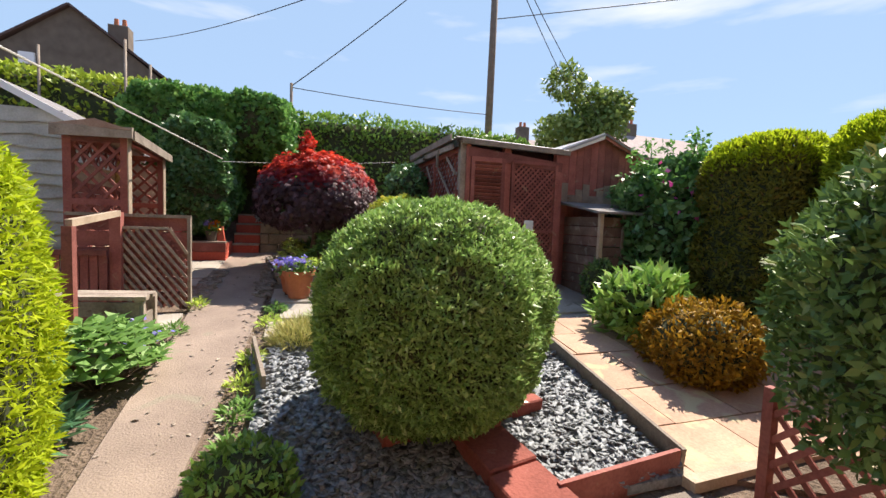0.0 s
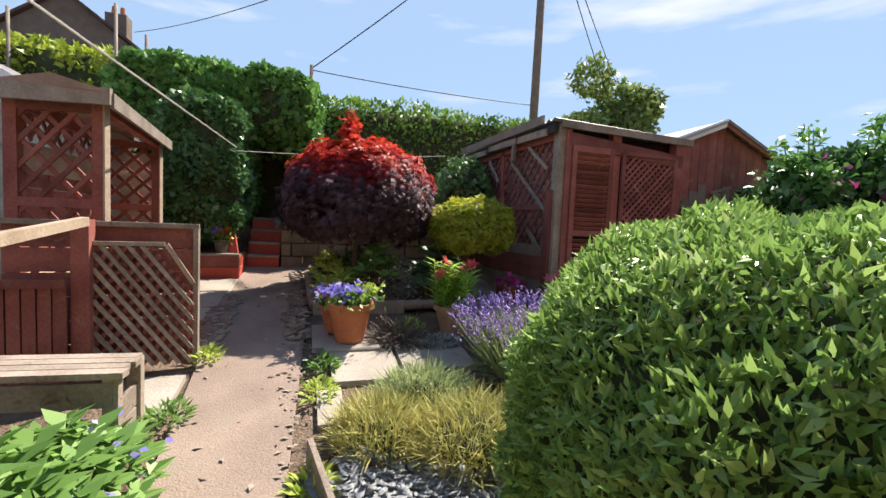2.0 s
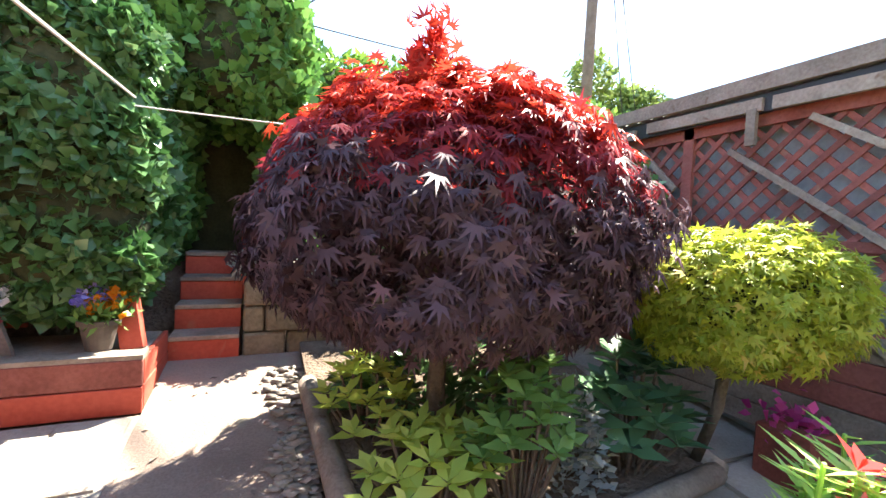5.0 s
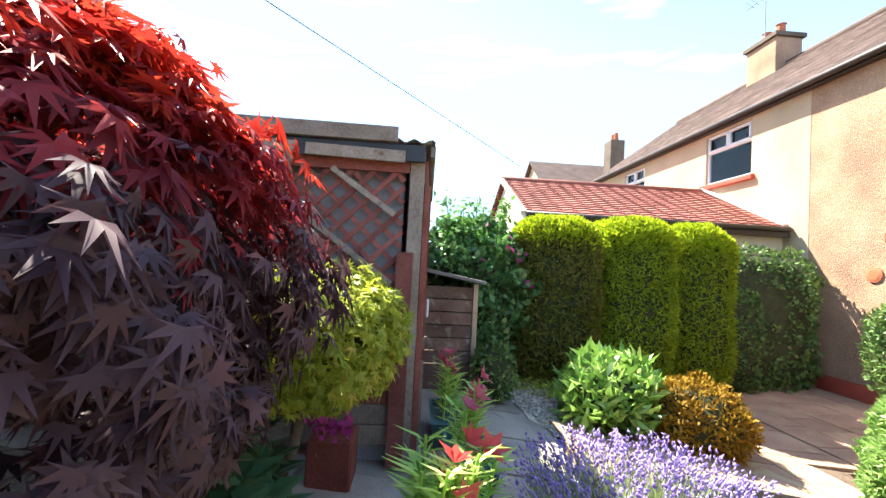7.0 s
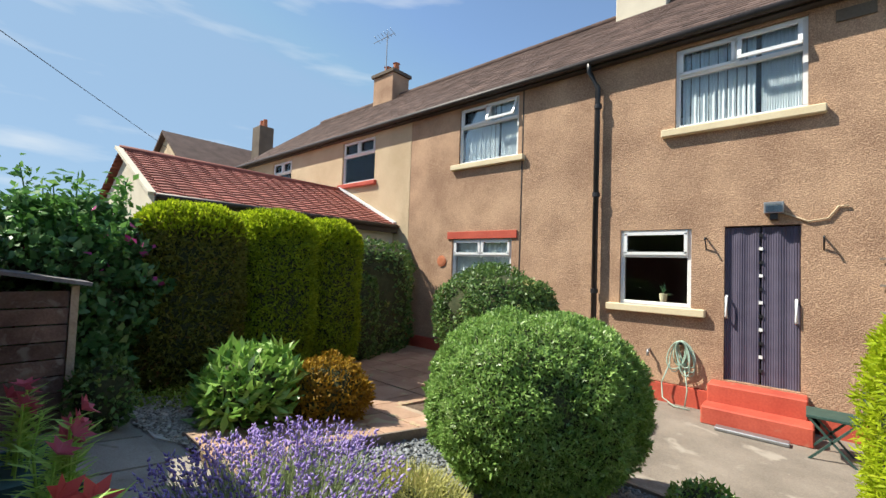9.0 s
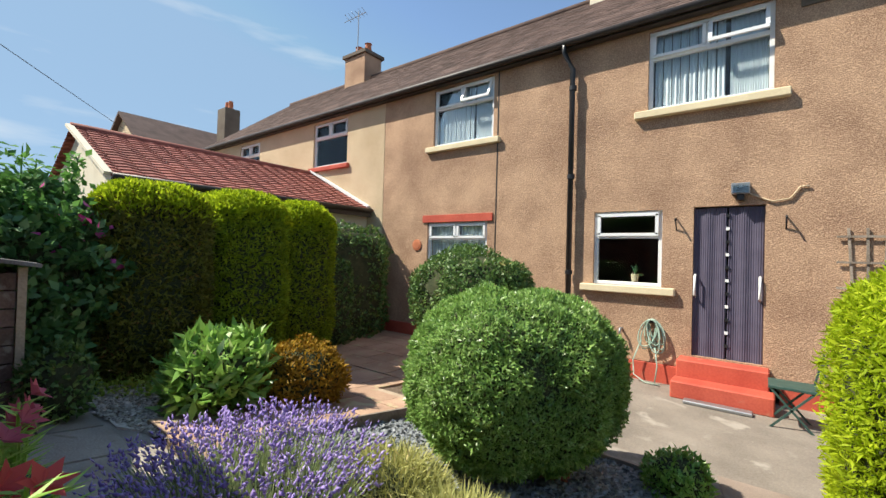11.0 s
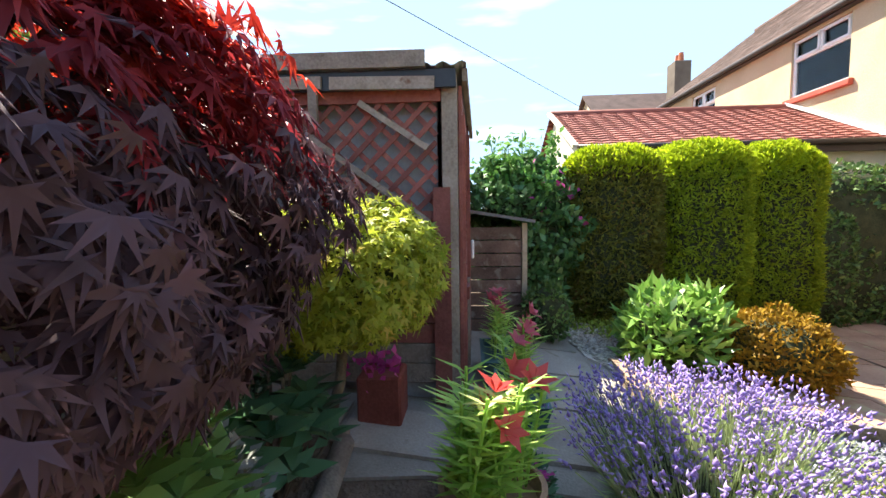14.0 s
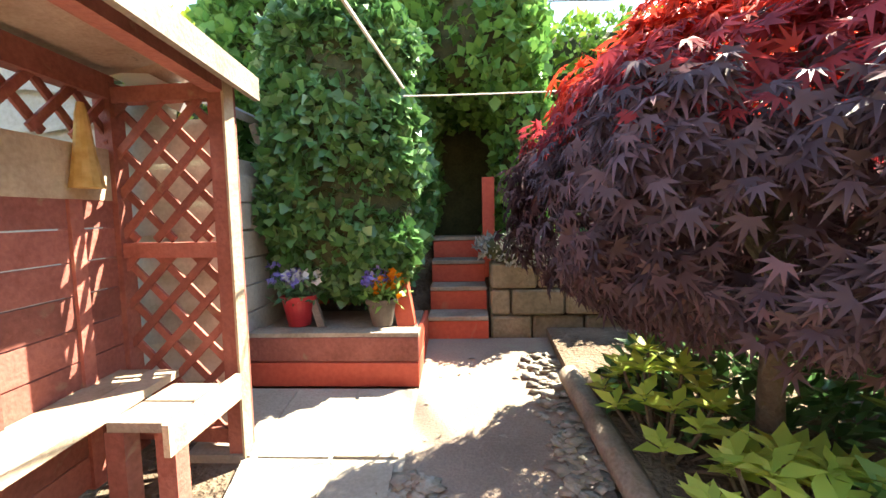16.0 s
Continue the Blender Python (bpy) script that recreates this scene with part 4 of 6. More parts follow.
CF = np.array([[0, 4, 3], [0, 3, 2], [0, 2, 1], [5, 3, 4], [5, 2, 3], [5, 1, 2]])
a_ = r_.random(len(px)) * 6.28
ch = leaves("slate_layer", np.stack([px, py, pz], 1), np.stack([np.cos(a_), np.sin(a_), r_.normal(size=len(px)) * 0.3], 1), np.stack([r_.normal(size=len(px)) * 0.35, r_.normal(size=len(px)) * 0.35, np.ones(len(px))], 1), 0.038, 0.03, M_SLATE, bed, CH, CF, r_, 0.6)
tagged(ch, kind="stuff")
for p, q in (((2.93, 3.2), (3.1, 5.1)), ((2.1, 3.12), (2.9, 3.2)), ((0.58, 5.1), (0.72, 4.4))):
    z0, z1 = gz(p[1]), gz(q[1])
    beam("edging_board", (p[0], p[1], z0 + 0.06), (q[0], q[1], z1 + 0.06), 0.025, 0.2, M_GREYWOOD if p[0] != 2.1 else M_RED, bed)
beam("edging_board", (0.72, 3.2, 0.08), (2.1, 3.12, 0.08), 0.03, 0.16, M_GREYWOOD, bed)
cross = thing("brick_base", "cross of painted red paving bricks under the bush", "bricks", (1.8, 3.8, 0.2))
for cx, cy, ww, dd, rot in ((1.55, 3.83, 0.42, 0.28, 12), (1.93, 3.45, 0.30, 0.30, 12), (1.98, 3.14, 0.30, 0.3, 12), (2.25, 3.9, 0.34, 0.22, 12), (1.88, 3.78, 0.30, 0.32, 12)):
    b = box("brick", (-ww / 2, -dd / 2, 0), (ww / 2, dd / 2, 0.09), M_BRICK, cross, bevel=0.008)
    b.matrix_parent_inverse = Matrix.Translation(-cross.location) @ pose(cx, cy, gz(cy) + 0.06, 6, 0, rot)
bucket = lathe("white_pot", [(0.07, 0), (0.1, 0.16), (0.108, 0.17), (0.09, 0.17), (0.075, 0.06), (0.001, 0.05)], (2.38, 2.78, 0.0), M_WHITE, steps=28, close=False)
tagged(bucket, "small white plastic pot on the patio", "pot")

# gravel strip between slabs and sheds
grav = thing("gravel_bed", "pale gravel around the planting", "gravel", (4.2, 5.4, 0.3))
N = 9000
px, py = 3.5 + r_.random(N) * 2.0, 4.3 + r_.random(N) * 1.9
keep = (py > 4.75 + 0.9 * (4.4 - px).clip(0, 2)) & (py < 5.72 - 0.25 * np.abs(px - 4.6))
px, py = px[keep], py[keep]
pz = 0.115 * (py - 2.7) + 0.028
a_ = r_.random(len(px)) * 6.28
g_ = leaves("gravel_layer", np.stack([px, py, pz], 1), np.stack([np.cos(a_), np.sin(a_), r_.normal(size=len(px)) * 0.2], 1), np.stack([r_.normal(size=len(px)) * 0.3, r_.normal(size=len(px)) * 0.3, np.ones(len(px))], 1), 0.035, 0.03, M_GRAVEL, grav, CH, CF, r_, 0.5)
tagged(g_, kind="stuff")
sheet("gravel_base", [(4.7, 4.5, 5.4), (5.0, 4.2, 5.4), (5.4, 3.75, 5.35), (5.68, 4.2, 5.0)], 0.02, M_GRAVEL, grav)

shrub("peony", "bright green leafy peony among gravel", "plant", (4.22, 4.96, 0.62), (0.4, 0.4, 0.36), 1500, 0.15, 0.05, L_PEONY, 31, power=2.2, rough=0.1, upward=0.5, depth=0.3, shrink=0.7)
shrub("dwarf_conifer", "low mustard-yellow dwarf conifer", "conifer", (4.12, 4.12, 0.44), (0.45, 0.45, 0.33), 7000, 0.055, 0.022, L_MUST, 32, power=2.0, rough=0.07, k=9, upward=0.1, shrink=0.88)
tagged_shrub = shrub("shrub", "large dark glossy shrub with bronze tips", "shrub", (3.3, 2.15, 1.2), (0.8, 0.66, 0.62), 22000, 0.05, 0.022, L_DARK, 33, power=2.4, rough=0.09, upward=0.2, depth=0.12)
tube("trunk", [(3.3, 2.17, 0.0), (3.3, 2.15, 0.8)], 0.05, M_BARK, tagged_shrub)
fence = thing("trellis_fence", "low brown lattice panel beside the slab step", "fence", (3.21, 2.5, 0))
lattice(fence, (3.22, 2.95, 0.05), (-0.02, -1.0, 0), (0, 0, 1), 0.9, 0.5, 0.13, 0.03, 0.012, M_RED)
for p in ((3.22, 2.97), (3.2, 2.04)):
    beam("post", (p[0], p[1], 0), (p[0], p[1], 0.62), 0.05, 0.05, M_RED, fence, (0, 1, 0))

# ---- lattice shed ----
shed = thing("lattice_shed", "weathered red-brown timber shed with lattice walls", "shed", (3.6, 8.0, 0.48))
for x, y in ((2.93, 6.82), (3.56, 6.80), (4.36, 6.77), (2.9, 9.2), (4.36, 9.2)):
    beam("post", (x, y, gz(y) - 0.03), (x, y, 2.47), 0.1, 0.09, M_RED if x != 2.93 else M_GREYWOOD, shed, (0, 1, 0))
beam("corner_board", (2.86, 6.87, 0.52), (2.86, 6.87, 1.82), 0.10, 0.03, M_RED, shed, (1, 0, 0))
beam("corner_board", (2.985, 6.76, 0.5), (2.985, 6.76, 2.42), 0.06, 0.02, M_RED, shed, (0, 1, 0))
box("backing", (2.98, 6.9, 0.5), (3.0, 9.2, 2.42), M_CORR, shed, "grey sheet behind the lattice")
box("rear_wall", (2.9, 9.2, 0.7), (4.4, 9.23, 2.45), M_RED, shed)
box("side_wall", (4.36, 6.8, 0.5), (4.39, 9.2, 2.45), M_RED, shed)
# Dark red sheet behind the doors imitates the shade within the shed.
box("front_backing", (3.0, 6.86, 0.5), (4.33, 6.88, 2.42), M_CORERED, shed, "dark sheet standing for the shaded shed interior")
for i in range(5):
    z = 0.52 + 0.125 * i
    box("board", (2.895, 6.88, z + 0.11), (2.92, 9.18, z + 0.23), M_GREYWOOD if i in (0, 1, 4) else M_RED, shed)
for y0, y1 in ((6.9, 8.0), (8.06, 9.16)):
    lattice(shed, (2.915, y1, 1.2), (0, -1, 0), (0, 0, 1), y1 - y0, 1.12, 0.14, 0.03, 0.012, M_RED)
beam("rail", (2.9, 6.87, 1.66), (2.9, 9.2, 1.66), 0.03, 0.05, M_RED, shed, (0, 0, 1))
beam("stile", (2.9, 8.03, 1.15), (2.9, 8.03, 2.4), 0.07, 0.03, M_RED, shed, (1, 0, 0))
for a, b, z0, z1 in ((7.75, 6.95, 2.2, 1.62), (7.35, 6.95, 2.32, 2.05), (8.75, 7.95, 2.2, 1.62), (7.3, 6.98, 1.42, 1.18), (8.4, 8.1, 2.3, 2.0)):
    beam("brace", (2.872, a, z0), (2.872, b, z1), 0.035, 0.02, M_GREYWOOD, shed, (1, 0, 0), "bare grey brace")
beam("rail", (2.9, 6.87, 2.36), (2.9, 9.2, 2.36), 0.03, 0.08, M_RED, shed)
beam("fascia", (2.84, 6.78, 2.43), (2.84, 9.3, 2.43), 0.03, 0.1, M_BLACK, shed, (0, 0, 1), "black felt edge")
for y0, y1, z in ((6.9, 7.5, 2.40), (7.55, 8.3, 2.42), (8.4, 9.2, 2.41)):
    beam("edge_board", (2.815, y0, z), (2.815, y1, z + 0.015), 0.025, 0.07, M_GREYWOOD, shed, (0, 0, 1))
beam("edge_board", (2.80, 6.95, 2.53), (2.80, 9.3, 2.55), 0.025, 0.09, M_GREYWOOD, shed)
beam("bracket", (2.81, 7.6, 2.2), (2.81, 7.6, 2.4), 0.05, 0.03, M_GREYWOOD, shed, (1, 0, 0))
beam("fascia", (2.88, 6.73, 2.46), (4.5, 6.70, 2.42), 0.03, 0.07, M_GREYWOOD, shed)
beam("rail", (2.98, 6.77, 2.33), (4.4, 6.74, 2.21), 0.04, 0.13, M_RED, shed)
bm = bmesh.new()
prev = None
for i in range(121):
    y = 6.72 + 2.6 * i / 120
    z = 2.5 + 0.012 * math.sin(i * 1.3)
    cur = (bm.verts.new((2.8, y, z)), bm.verts.new((4.5, y, z - 0.04)))
    if prev:
        bm.faces.new((prev[0], cur[0], cur[1], prev[1]))
    prev = cur
part("roof", bm, M_CORR, shed, "corrugated grey roof sheet")
door = thing("louvre_door", "red louvred door on the shed front", "door", (3.27, 6.75, 0.5))
for x in (3.05, 3.49):
    beam("stile", (x, 6.75, 0.52), (x, 6.75, 2.26), 0.05, 0.035, M_RED, door, (0, 1, 0))
for z0, n_ in ((1.45, 17), (0.62, 16)):
    for i in range(n_):
        z = z0 + 0.047 * i
        beam("louvre", (3.07, 6.75, z), (3.47, 6.75, z), 0.042, 0.01, M_RED, door, (0, 0.75, 0.65))
for z in (2.24, 1.40, 0.56):
    beam("rail", (3.03, 6.748, z), (3.51, 6.748, z), 0.06, 0.03, M_RED, door, (0, 1, 0))
beam("batten", (3.32, 6.72, 0.6), (3.32, 6.72, 1.22), 0.07, 0.02, M_GREYWOOD, door, (0, 1, 0))
beam("batten", (3.1, 6.724, 1.15), (3.5, 6.724, 1.15), 0.08, 0.02, M_RED, door, (0, 1, 0))
gate2 = thing("lattice_door", "red diagonal lattice door on the shed front", "door", (3.95, 6.74, 0.5))
lattice(gate2, (3.63, 6.745, 0.56), (1, 0, 0), (0, 0, 1), 0.68, 1.68, 0.075, 0.024, 0.012, M_RED)
for p, q in (((3.63, 2.24), (4.31, 2.24)), ((3.63, 0.55), (4.31, 0.55)), ((3.63, 1.3), (4.31, 1.3)), ((3.63, 0.55), (3.63, 2.24)), ((4.31, 0.55), (4.31, 2.24))):
    beam("frame_rail", (p[0], 6.725, p[1]), (q[0], 6.725, q[1]), 0.04, 0.025, M_RED, gate2, (0, 1, 0))
tagged(box("white_plaque", (3.82, 6.68, 1.30), (3.96, 6.705, 1.45), M_WHITE, None, bevel=0.01), "small white plastic dial on the lattice door", "thermometer")

# ---- gabled shed and hutch ----
gs = thing("garden_shed", "faded red-brown gabled timber shed", "shed", (5.25, 8.2, 0.5))
bm = bmesh.new()
pr = [(4.42, 0.48), (6.1, 0.48), (6.1, 2.42), (5.26, 2.76), (4.42, 2.42)]
fa, fb = [bm.verts.new((x, 7.02, z)) for x, z in pr], [bm.verts.new((x, 9.3, z)) for x, z in pr]
bm.faces.new(fa)
bm.faces.new(fb[::-1])
for i in range(5):
    bm.faces.new((fa[i], fa[(i + 1) % 5], fb[(i + 1) % 5], fb[i]))
part("wall", bm, M_RED, gs)
for i in range(13):
    x = 4.44 + 0.128 * i
    zt = 2.42 + 0.34 * (1 - abs(x + 0.06 - 5.26) / 0.84)
    box("board", (x, 6.995, 0.6), (x + 0.122, 7.018, zt), M_RED, gs, bevel=0)
    box("bleached_board", (x, 6.985, 1.7), (x + 0.122, 6.994, 1.95 + 0.1 * math.sin(i * 2.1)), M_GREYWOOD, gs, bevel=0)
for s in (-1, 1):
    ex = 5.26 + s * 0.95
    beam("roof_slope", ((5.26 + ex) / 2, 6.9, 2.60), ((5.26 + ex) / 2, 9.4, 2.60), 1.04, 0.03, M_FELT if s > 0 else M_CORR, gs, (s * 0.38, 0, 0.93))
    beam("bargeboard", (5.26, 6.93, 2.78), (ex, 6.93, 2.40), 0.09, 0.025, M_RED if s > 0 else M_WHITE, gs, (0, 1, 0))
latch = beam("latch_bar", (5.15, 6.97, 1.95), (5.45, 6.97, 2.03), 0.03, 0.02, M_GREYWOOD, gs, (0, 1, 0))
hutch = thing("hutch", "old timber hutch with a sloping felt roof", "hutch", (5.0, 6.6, 0.42))
bm = bmesh.new()
add_beam(bm, (5.03, 6.08, 1.585), (5.03, 7.0, 1.74), 0.95, 0.03, (0, -0.16, 1))
part("roof", bm, M_FELT, hutch, "grey felt roof")
for x, y in ((4.67, 6.17), (5.40, 6.12)):
    beam("post", (x, y, gz(y)), (x, y, 1.57), 0.055, 0.05, M_PALEWOOD if x < 5 else M_HUTCH, hutch, (0, 1, 0))
for i in range(8):
    z = 0.46 + 0.135 * i
    box("side_board", (4.66, 6.2, z), (4.685, 6.99, z + 0.125), M_HUTCH, hutch, bevel=0.003)
    if not 3 < i < 7:
        box("front_board", (4.7, 6.2, z), (5.4, 6.222, z + 0.125), M_HUTCH, hutch, bevel=0.003)
    else:
        box("front_board", (4.7, 6.2, z), (5.05, 6.222, z + 0.125), M_HUTCH, hutch, bevel=0.003)
        box("front_board", (5.3, 6.2, z), (5.4, 6.222, z + 0.125), M_HUTCH, hutch, bevel=0.003)
# Dark sheet behind the window opening; its colour stands for interior shade.
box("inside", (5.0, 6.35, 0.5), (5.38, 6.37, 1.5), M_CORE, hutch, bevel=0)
for p, q in (((5.05, 1.0), (5.3, 1.0)), ((5.05, 1.38), (5.3, 1.38)), ((5.05, 1.0), (5.05, 1.38)), ((5.3, 1.0), (5.3, 1.38))):
    beam("window_frame", (p[0], 6.19, p[1]), (q[0], 6.19, q[1]), 0.035, 0.025, M_GREYWOOD, hutch, (0, 1, 0))
shrub("shrub", "dark leafy shrub at the foot of the hutch", "shrub", (4.55, 5.95, 0.68), (0.22, 0.22, 0.28), 1500, 0.05, 0.03, L_DARK, 41)

# ---- arbour seat ----
arb = thing("arbour", "red stained timber arbour with lattice sides and a bench", "arbour", (-1.0, 7.2, 0.55))
FN, FS, BN, BS = (-0.88, 8.02), (-0.72, 6.42), (-1.36, 8.05), (-1.24, 6.56)
for (x, y), m_ in ((FN, M_PALEWOOD), (FS, M_PALEWOOD), (BN, M_RED), (BS, M_GREYWOOD)):
    beam("post", (x, y, gz(y)), (x, y, 2.12), 0.07, 0.07, M_RED, arb, (0, 1, 0))
    if m_ is M_PALEWOOD:
        beam("post_face", (x + 0.04, y - 0.03, gz(y)), (x + 0.04, y - 0.03, 2.1), 0.045, 0.012, m_, arb, (1, -0.3, 0))


def along(p, q, t, z):
    return (p[0] + (q[0] - p[0]) * t, p[1] + (q[1] - p[1]) * t, z)


for p, q in ((BN, FN), (BS, FS)):
    w_ = math.hypot(q[0] - p[0], q[1] - p[1])
    u_ = (q[0] - p[0], q[1] - p[1], 0)
    lattice(arb, along(p, q, 0, 1.5), u_, (0, 0, 1), w_, 0.55, 0.16, 0.03, 0.012, M_RED)
    lattice(arb, along(p, q, 0, 0.72), u_, (0, 0, 1), w_, 0.72, 0.16, 0.03, 0.012, M_RED)
    for z in (1.46, 2.07, 0.7):
        beam("rail", along(p, q, 0, z), along(p, q, 1, z), 0.05, 0.06, M_RED, arb)
for i in range(9):
    z = 0.62 + 0.118 * i
    if z < 1.62:
        beam("back_board", along(BS, BN, 0, z + 0.05), along(BS, BN, 1, z + 0.05), 0.02, 0.112, M_RED, arb)
beam("back_rail", along(BS, BN, 0, 1.76), along(BS, BN, 1, 1.76), 0.025, 0.2, M_PALEWOOD, arb, label="bare plywood strip")
lattice(arb, along(BS, BN, 0, 1.88), (BN[0] - BS[0], BN[1] - BS[1], 0), (0, 0, 1), 1.49, 0.22, 0.16, 0.03, 0.012, M_RED)
for t_ in (0.3, 0.62, 0.85):
    beam("stud", along(BS, BN, t_, 0.6), along(BS, BN, t_, 1.66), 0.05, 0.05, M_RED, arb, (1, 0, 0))
beam("top_plate", (*FN, 2.1), (*FS, 2.1), 0.06, 0.09, M_RED, arb)
beam("top_plate", (*BN, 2.1), (*BS, 2.1), 0.06, 0.09, M_RED, arb)
bm = bmesh.new()
for quad in (((-0.80, 8.12, 2.12), (-0.62, 6.28, 2.12), (-0.93, 6.36, 2.21), (-1.08, 8.05, 2.21)), ((-1.08, 8.05, 2.21), (-0.93, 6.36, 2.21), (-1.34, 6.5, 2.16), (-1.46, 8.12, 2.16)),
             ((-0.80, 8.12, 2.12), (-1.08, 8.05, 2.21), (-1.46, 8.12, 2.16)), ((-0.62, 6.28, 2.12), (-1.34, 6.5, 2.16), (-0.93, 6.36, 2.21))):
    bm.faces.new([bm.verts.new(p) for p in quad])
bmesh.ops.remove_doubles(bm, verts=bm.verts, dist=1e-4)
bmesh.ops.solidify(bm, geom=bm.faces[:], thickness=0.025)
part("roof", bm, M_FELT2, arb, "peeling felted roof")
beam("fascia", (-0.79, 8.12, 2.1), (-0.61, 6.28, 2.1), 0.025, 0.09, M_GREYWOOD, arb)
beam("fascia", (-0.61, 6.27, 2.12), (-1.34, 6.47, 2.13), 0.025, 0.1, M_GREYWOOD, arb)
for i in range(3):
    o_ = 0.12 * i
    beam("seat_board", (-1.30 + o_, 6.62, 0.97), (-1.40 + o_, 7.98, 0.97), 0.115, 0.03, M_PALEWOOD, arb)
for i in range(2):
    beam("seat_board", (-1.02, 7.62 + 0.15 * i, 0.972), (-0.85, 7.62 + 0.15 * i, 0.972), 0.14, 0.03, M_GREYWOOD, arb)
for p in ((-1.05, 7.0), (-1.0, 7.58), (-0.86, 7.6)):
    beam("seat_leg", (*p, gz(p[1])), (*p, 0.955), 0.06, 0.06, M_RED, arb, (0, 1, 0))
beam("seat_apron", (-0.84, 7.55, 0.93), (-0.84, 7.95, 0.93), 0.02, 0.1, M_PALEWOOD, arb)
tas = lathe("straw_tassel", [(0.012, 0.3), (0.02, 0.26), (0.035, 0.12), (0.055, 0.0)], (-1.30, 7.86, 1.70), M_ROPE, steps=12)
tagged(tas, "straw-coloured tassel hanging in the arbour", "ornament")

# ---- fence panel, lattice gate and potting bench by the path ----
pan = thing("fence_panel", "red-brown fence panel with a diagonal lattice front", "fence", (-0.5, 6.25, 0.42))
for i in range(6):
    z = 0.46 + 0.148 * i
    beam("board", (-1.1, 6.24 - 0.06, z + 0.07), (-0.15, 6.30, z + 0.07), 0.02, 0.14, M_RED, pan)
beam("cap_rail", (-1.1, 6.17, 1.345), (-0.13, 6.29, 1.345), 0.05, 0.03, M_GREYWOOD, pan)
beam("end_post", (-0.145, 6.285, 0.4), (-0.145, 6.285, 1.34), 0.03, 0.05, M_GREYWOOD, pan, (0, 1, 0))
lattice(pan, (-0.66, 6.15, 0.46), (0.52, 0.068, 0), (0, 0, 1), 0.51, 0.76, 0.068, 0.024, 0.014, M_GREYWOOD, clip=0.22, steep=1.4, front=-1, behind=M_RED)
beam("lattice_rail", (-0.66, 6.14, 1.23), (-0.3, 6.185, 1.23), 0.02, 0.025, M_GREYWOOD, pan)
beam("lattice_rail", (-0.29, 6.185, 1.23), (-0.145, 6.205, 0.98), 0.02, 0.025, M_PALEWOOD, pan)
beam("gate_post", (-0.7, 6.13, 0.38), (-0.7, 6.13, 1.37), 0.09, 0.08, M_RED, pan, (0, 1, 0))
bin_ = thing("compost_bay", "low red boarded bay with a pale top rail", "compost bay", (-0.65, 5.5, 0.3))
beam("top_rail", (-0.66, 6.06, 1.36), (-0.56, 5.0, 1.29), 0.04, 0.05, M_PALEWOOD, bin_)
beam("post", (-0.56, 5.0, 0.25), (-0.56, 5.0, 1.27), 0.06, 0.06, M_RED, bin_, (0, 1, 0))
for i in range(12):
    x = -0.78 - 0.07 * i
    beam("slat", (x, 6.06, 0.36), (x, 6.06, 0.98), 0.06, 0.015, M_RED, bin_, (0, 1, 0))
beam("mid_rail", (-1.6, 6.045, 1.0), (-0.745, 6.045, 1.0), 0.03, 0.05, M_RED, bin_)
bench = thing("potting_bench", "weathered grey timber bench beside the path", "bench", (-0.5, 5.4, 0.3))
for i in range(4):
    beam("top_slat", (-1.0, 5.33 + 0.075 * i, 0.73), (-0.2 - 0.02 * (i % 2), 5.3 + 0.075 * i, 0.715), 0.066, 0.028, M_GREYWOOD, bench)
beam("front_rail", (-1.0, 5.30, 0.65), (-0.24, 5.28, 0.63), 0.02, 0.11, M_GREYWOOD, bench)
for x, y in ((-0.25, 5.3), (-0.25, 5.56), (-0.95, 5.33), (-0.95, 5.58)):
    beam("leg", (x, y, gz(y) - 0.02), (x, y, 0.71), 0.06, 0.05, M_GREYWOOD, bench, (0, 1, 0))
for z in (0.42, 0.53):
    beam("side_board", (-0.245, 5.3, z), (-0.245, 5.58, z), 0.02, 0.1, M_GREYWOOD, bench)

# pale boarded shed beyond the arbour
ws = thing("boarded_shed", "pale weathered shed with wavy-edged boards", "shed", (-2.8, 8.4, 0.6))
for i in range(13):
    z = 0.6 + 0.155 * i
    bm = bmesh.new()
    x1 = -0.97 if z < 1.9 else -0.97 - (z - 1.9) / 0.55
    prev = None
    for k in range(17):
        x = -4.2 + (x1 + 4.2) * k / 16
        w_ = 0.018 * math.sin(k * 1.7 + i * 2.3)
        cur = (bm.verts.new((x, 8.13, z + w_ - 0.02)), bm.verts.new((x, 8.16, z + 0.16)))
        if prev:
            bm.faces.new((prev[0], cur[0], cur[1], prev[1]))
        prev = cur
    part("board", bm, M_BOARD, ws)
box("wall", (-4.2, 8.17, 0.5), (-1.16, 10.0, 1.9), M_BOARD, ws)
beam("bargeboard", (-1.08, 8.11, 2.05), (-2.9, 8.11, 3.04), 0.08, 0.03, M_WHITE, ws, (0, 1, 0))
beam("roof_slope", (-2.0, 8.12, 2.575), (-2.0, 10.1, 2.575), 2.0, 0.04, M_FELT, ws, (0.46, 0, 0.89))
for i in range(8):
    z = 0.62 + 0.15 * i
    box("side_board", (-1.155, 8.2, z), (-1.13, 9.9, z + 0.14), M_BOARD, ws, bevel=0.003)

# ---- planter, steps and low wall at the top of the path ----
pl = thing("planter", "red painted timber planter box at the end of the path", "planter", (-0.7, 8.8, 0.67))
for z in (0.68, 0.815):
    box("front_board", (-1.12, 8.53 + (z > 0.8) * 0.004, z), (-0.2, 8.56, z + 0.13), M_REDPAINT if z < 0.8 else M_RED, pl)
    box("side_board", (-0.225, 8.57, z), (-0.2, 9.15, z + 0.13), M_REDPAINT, pl)
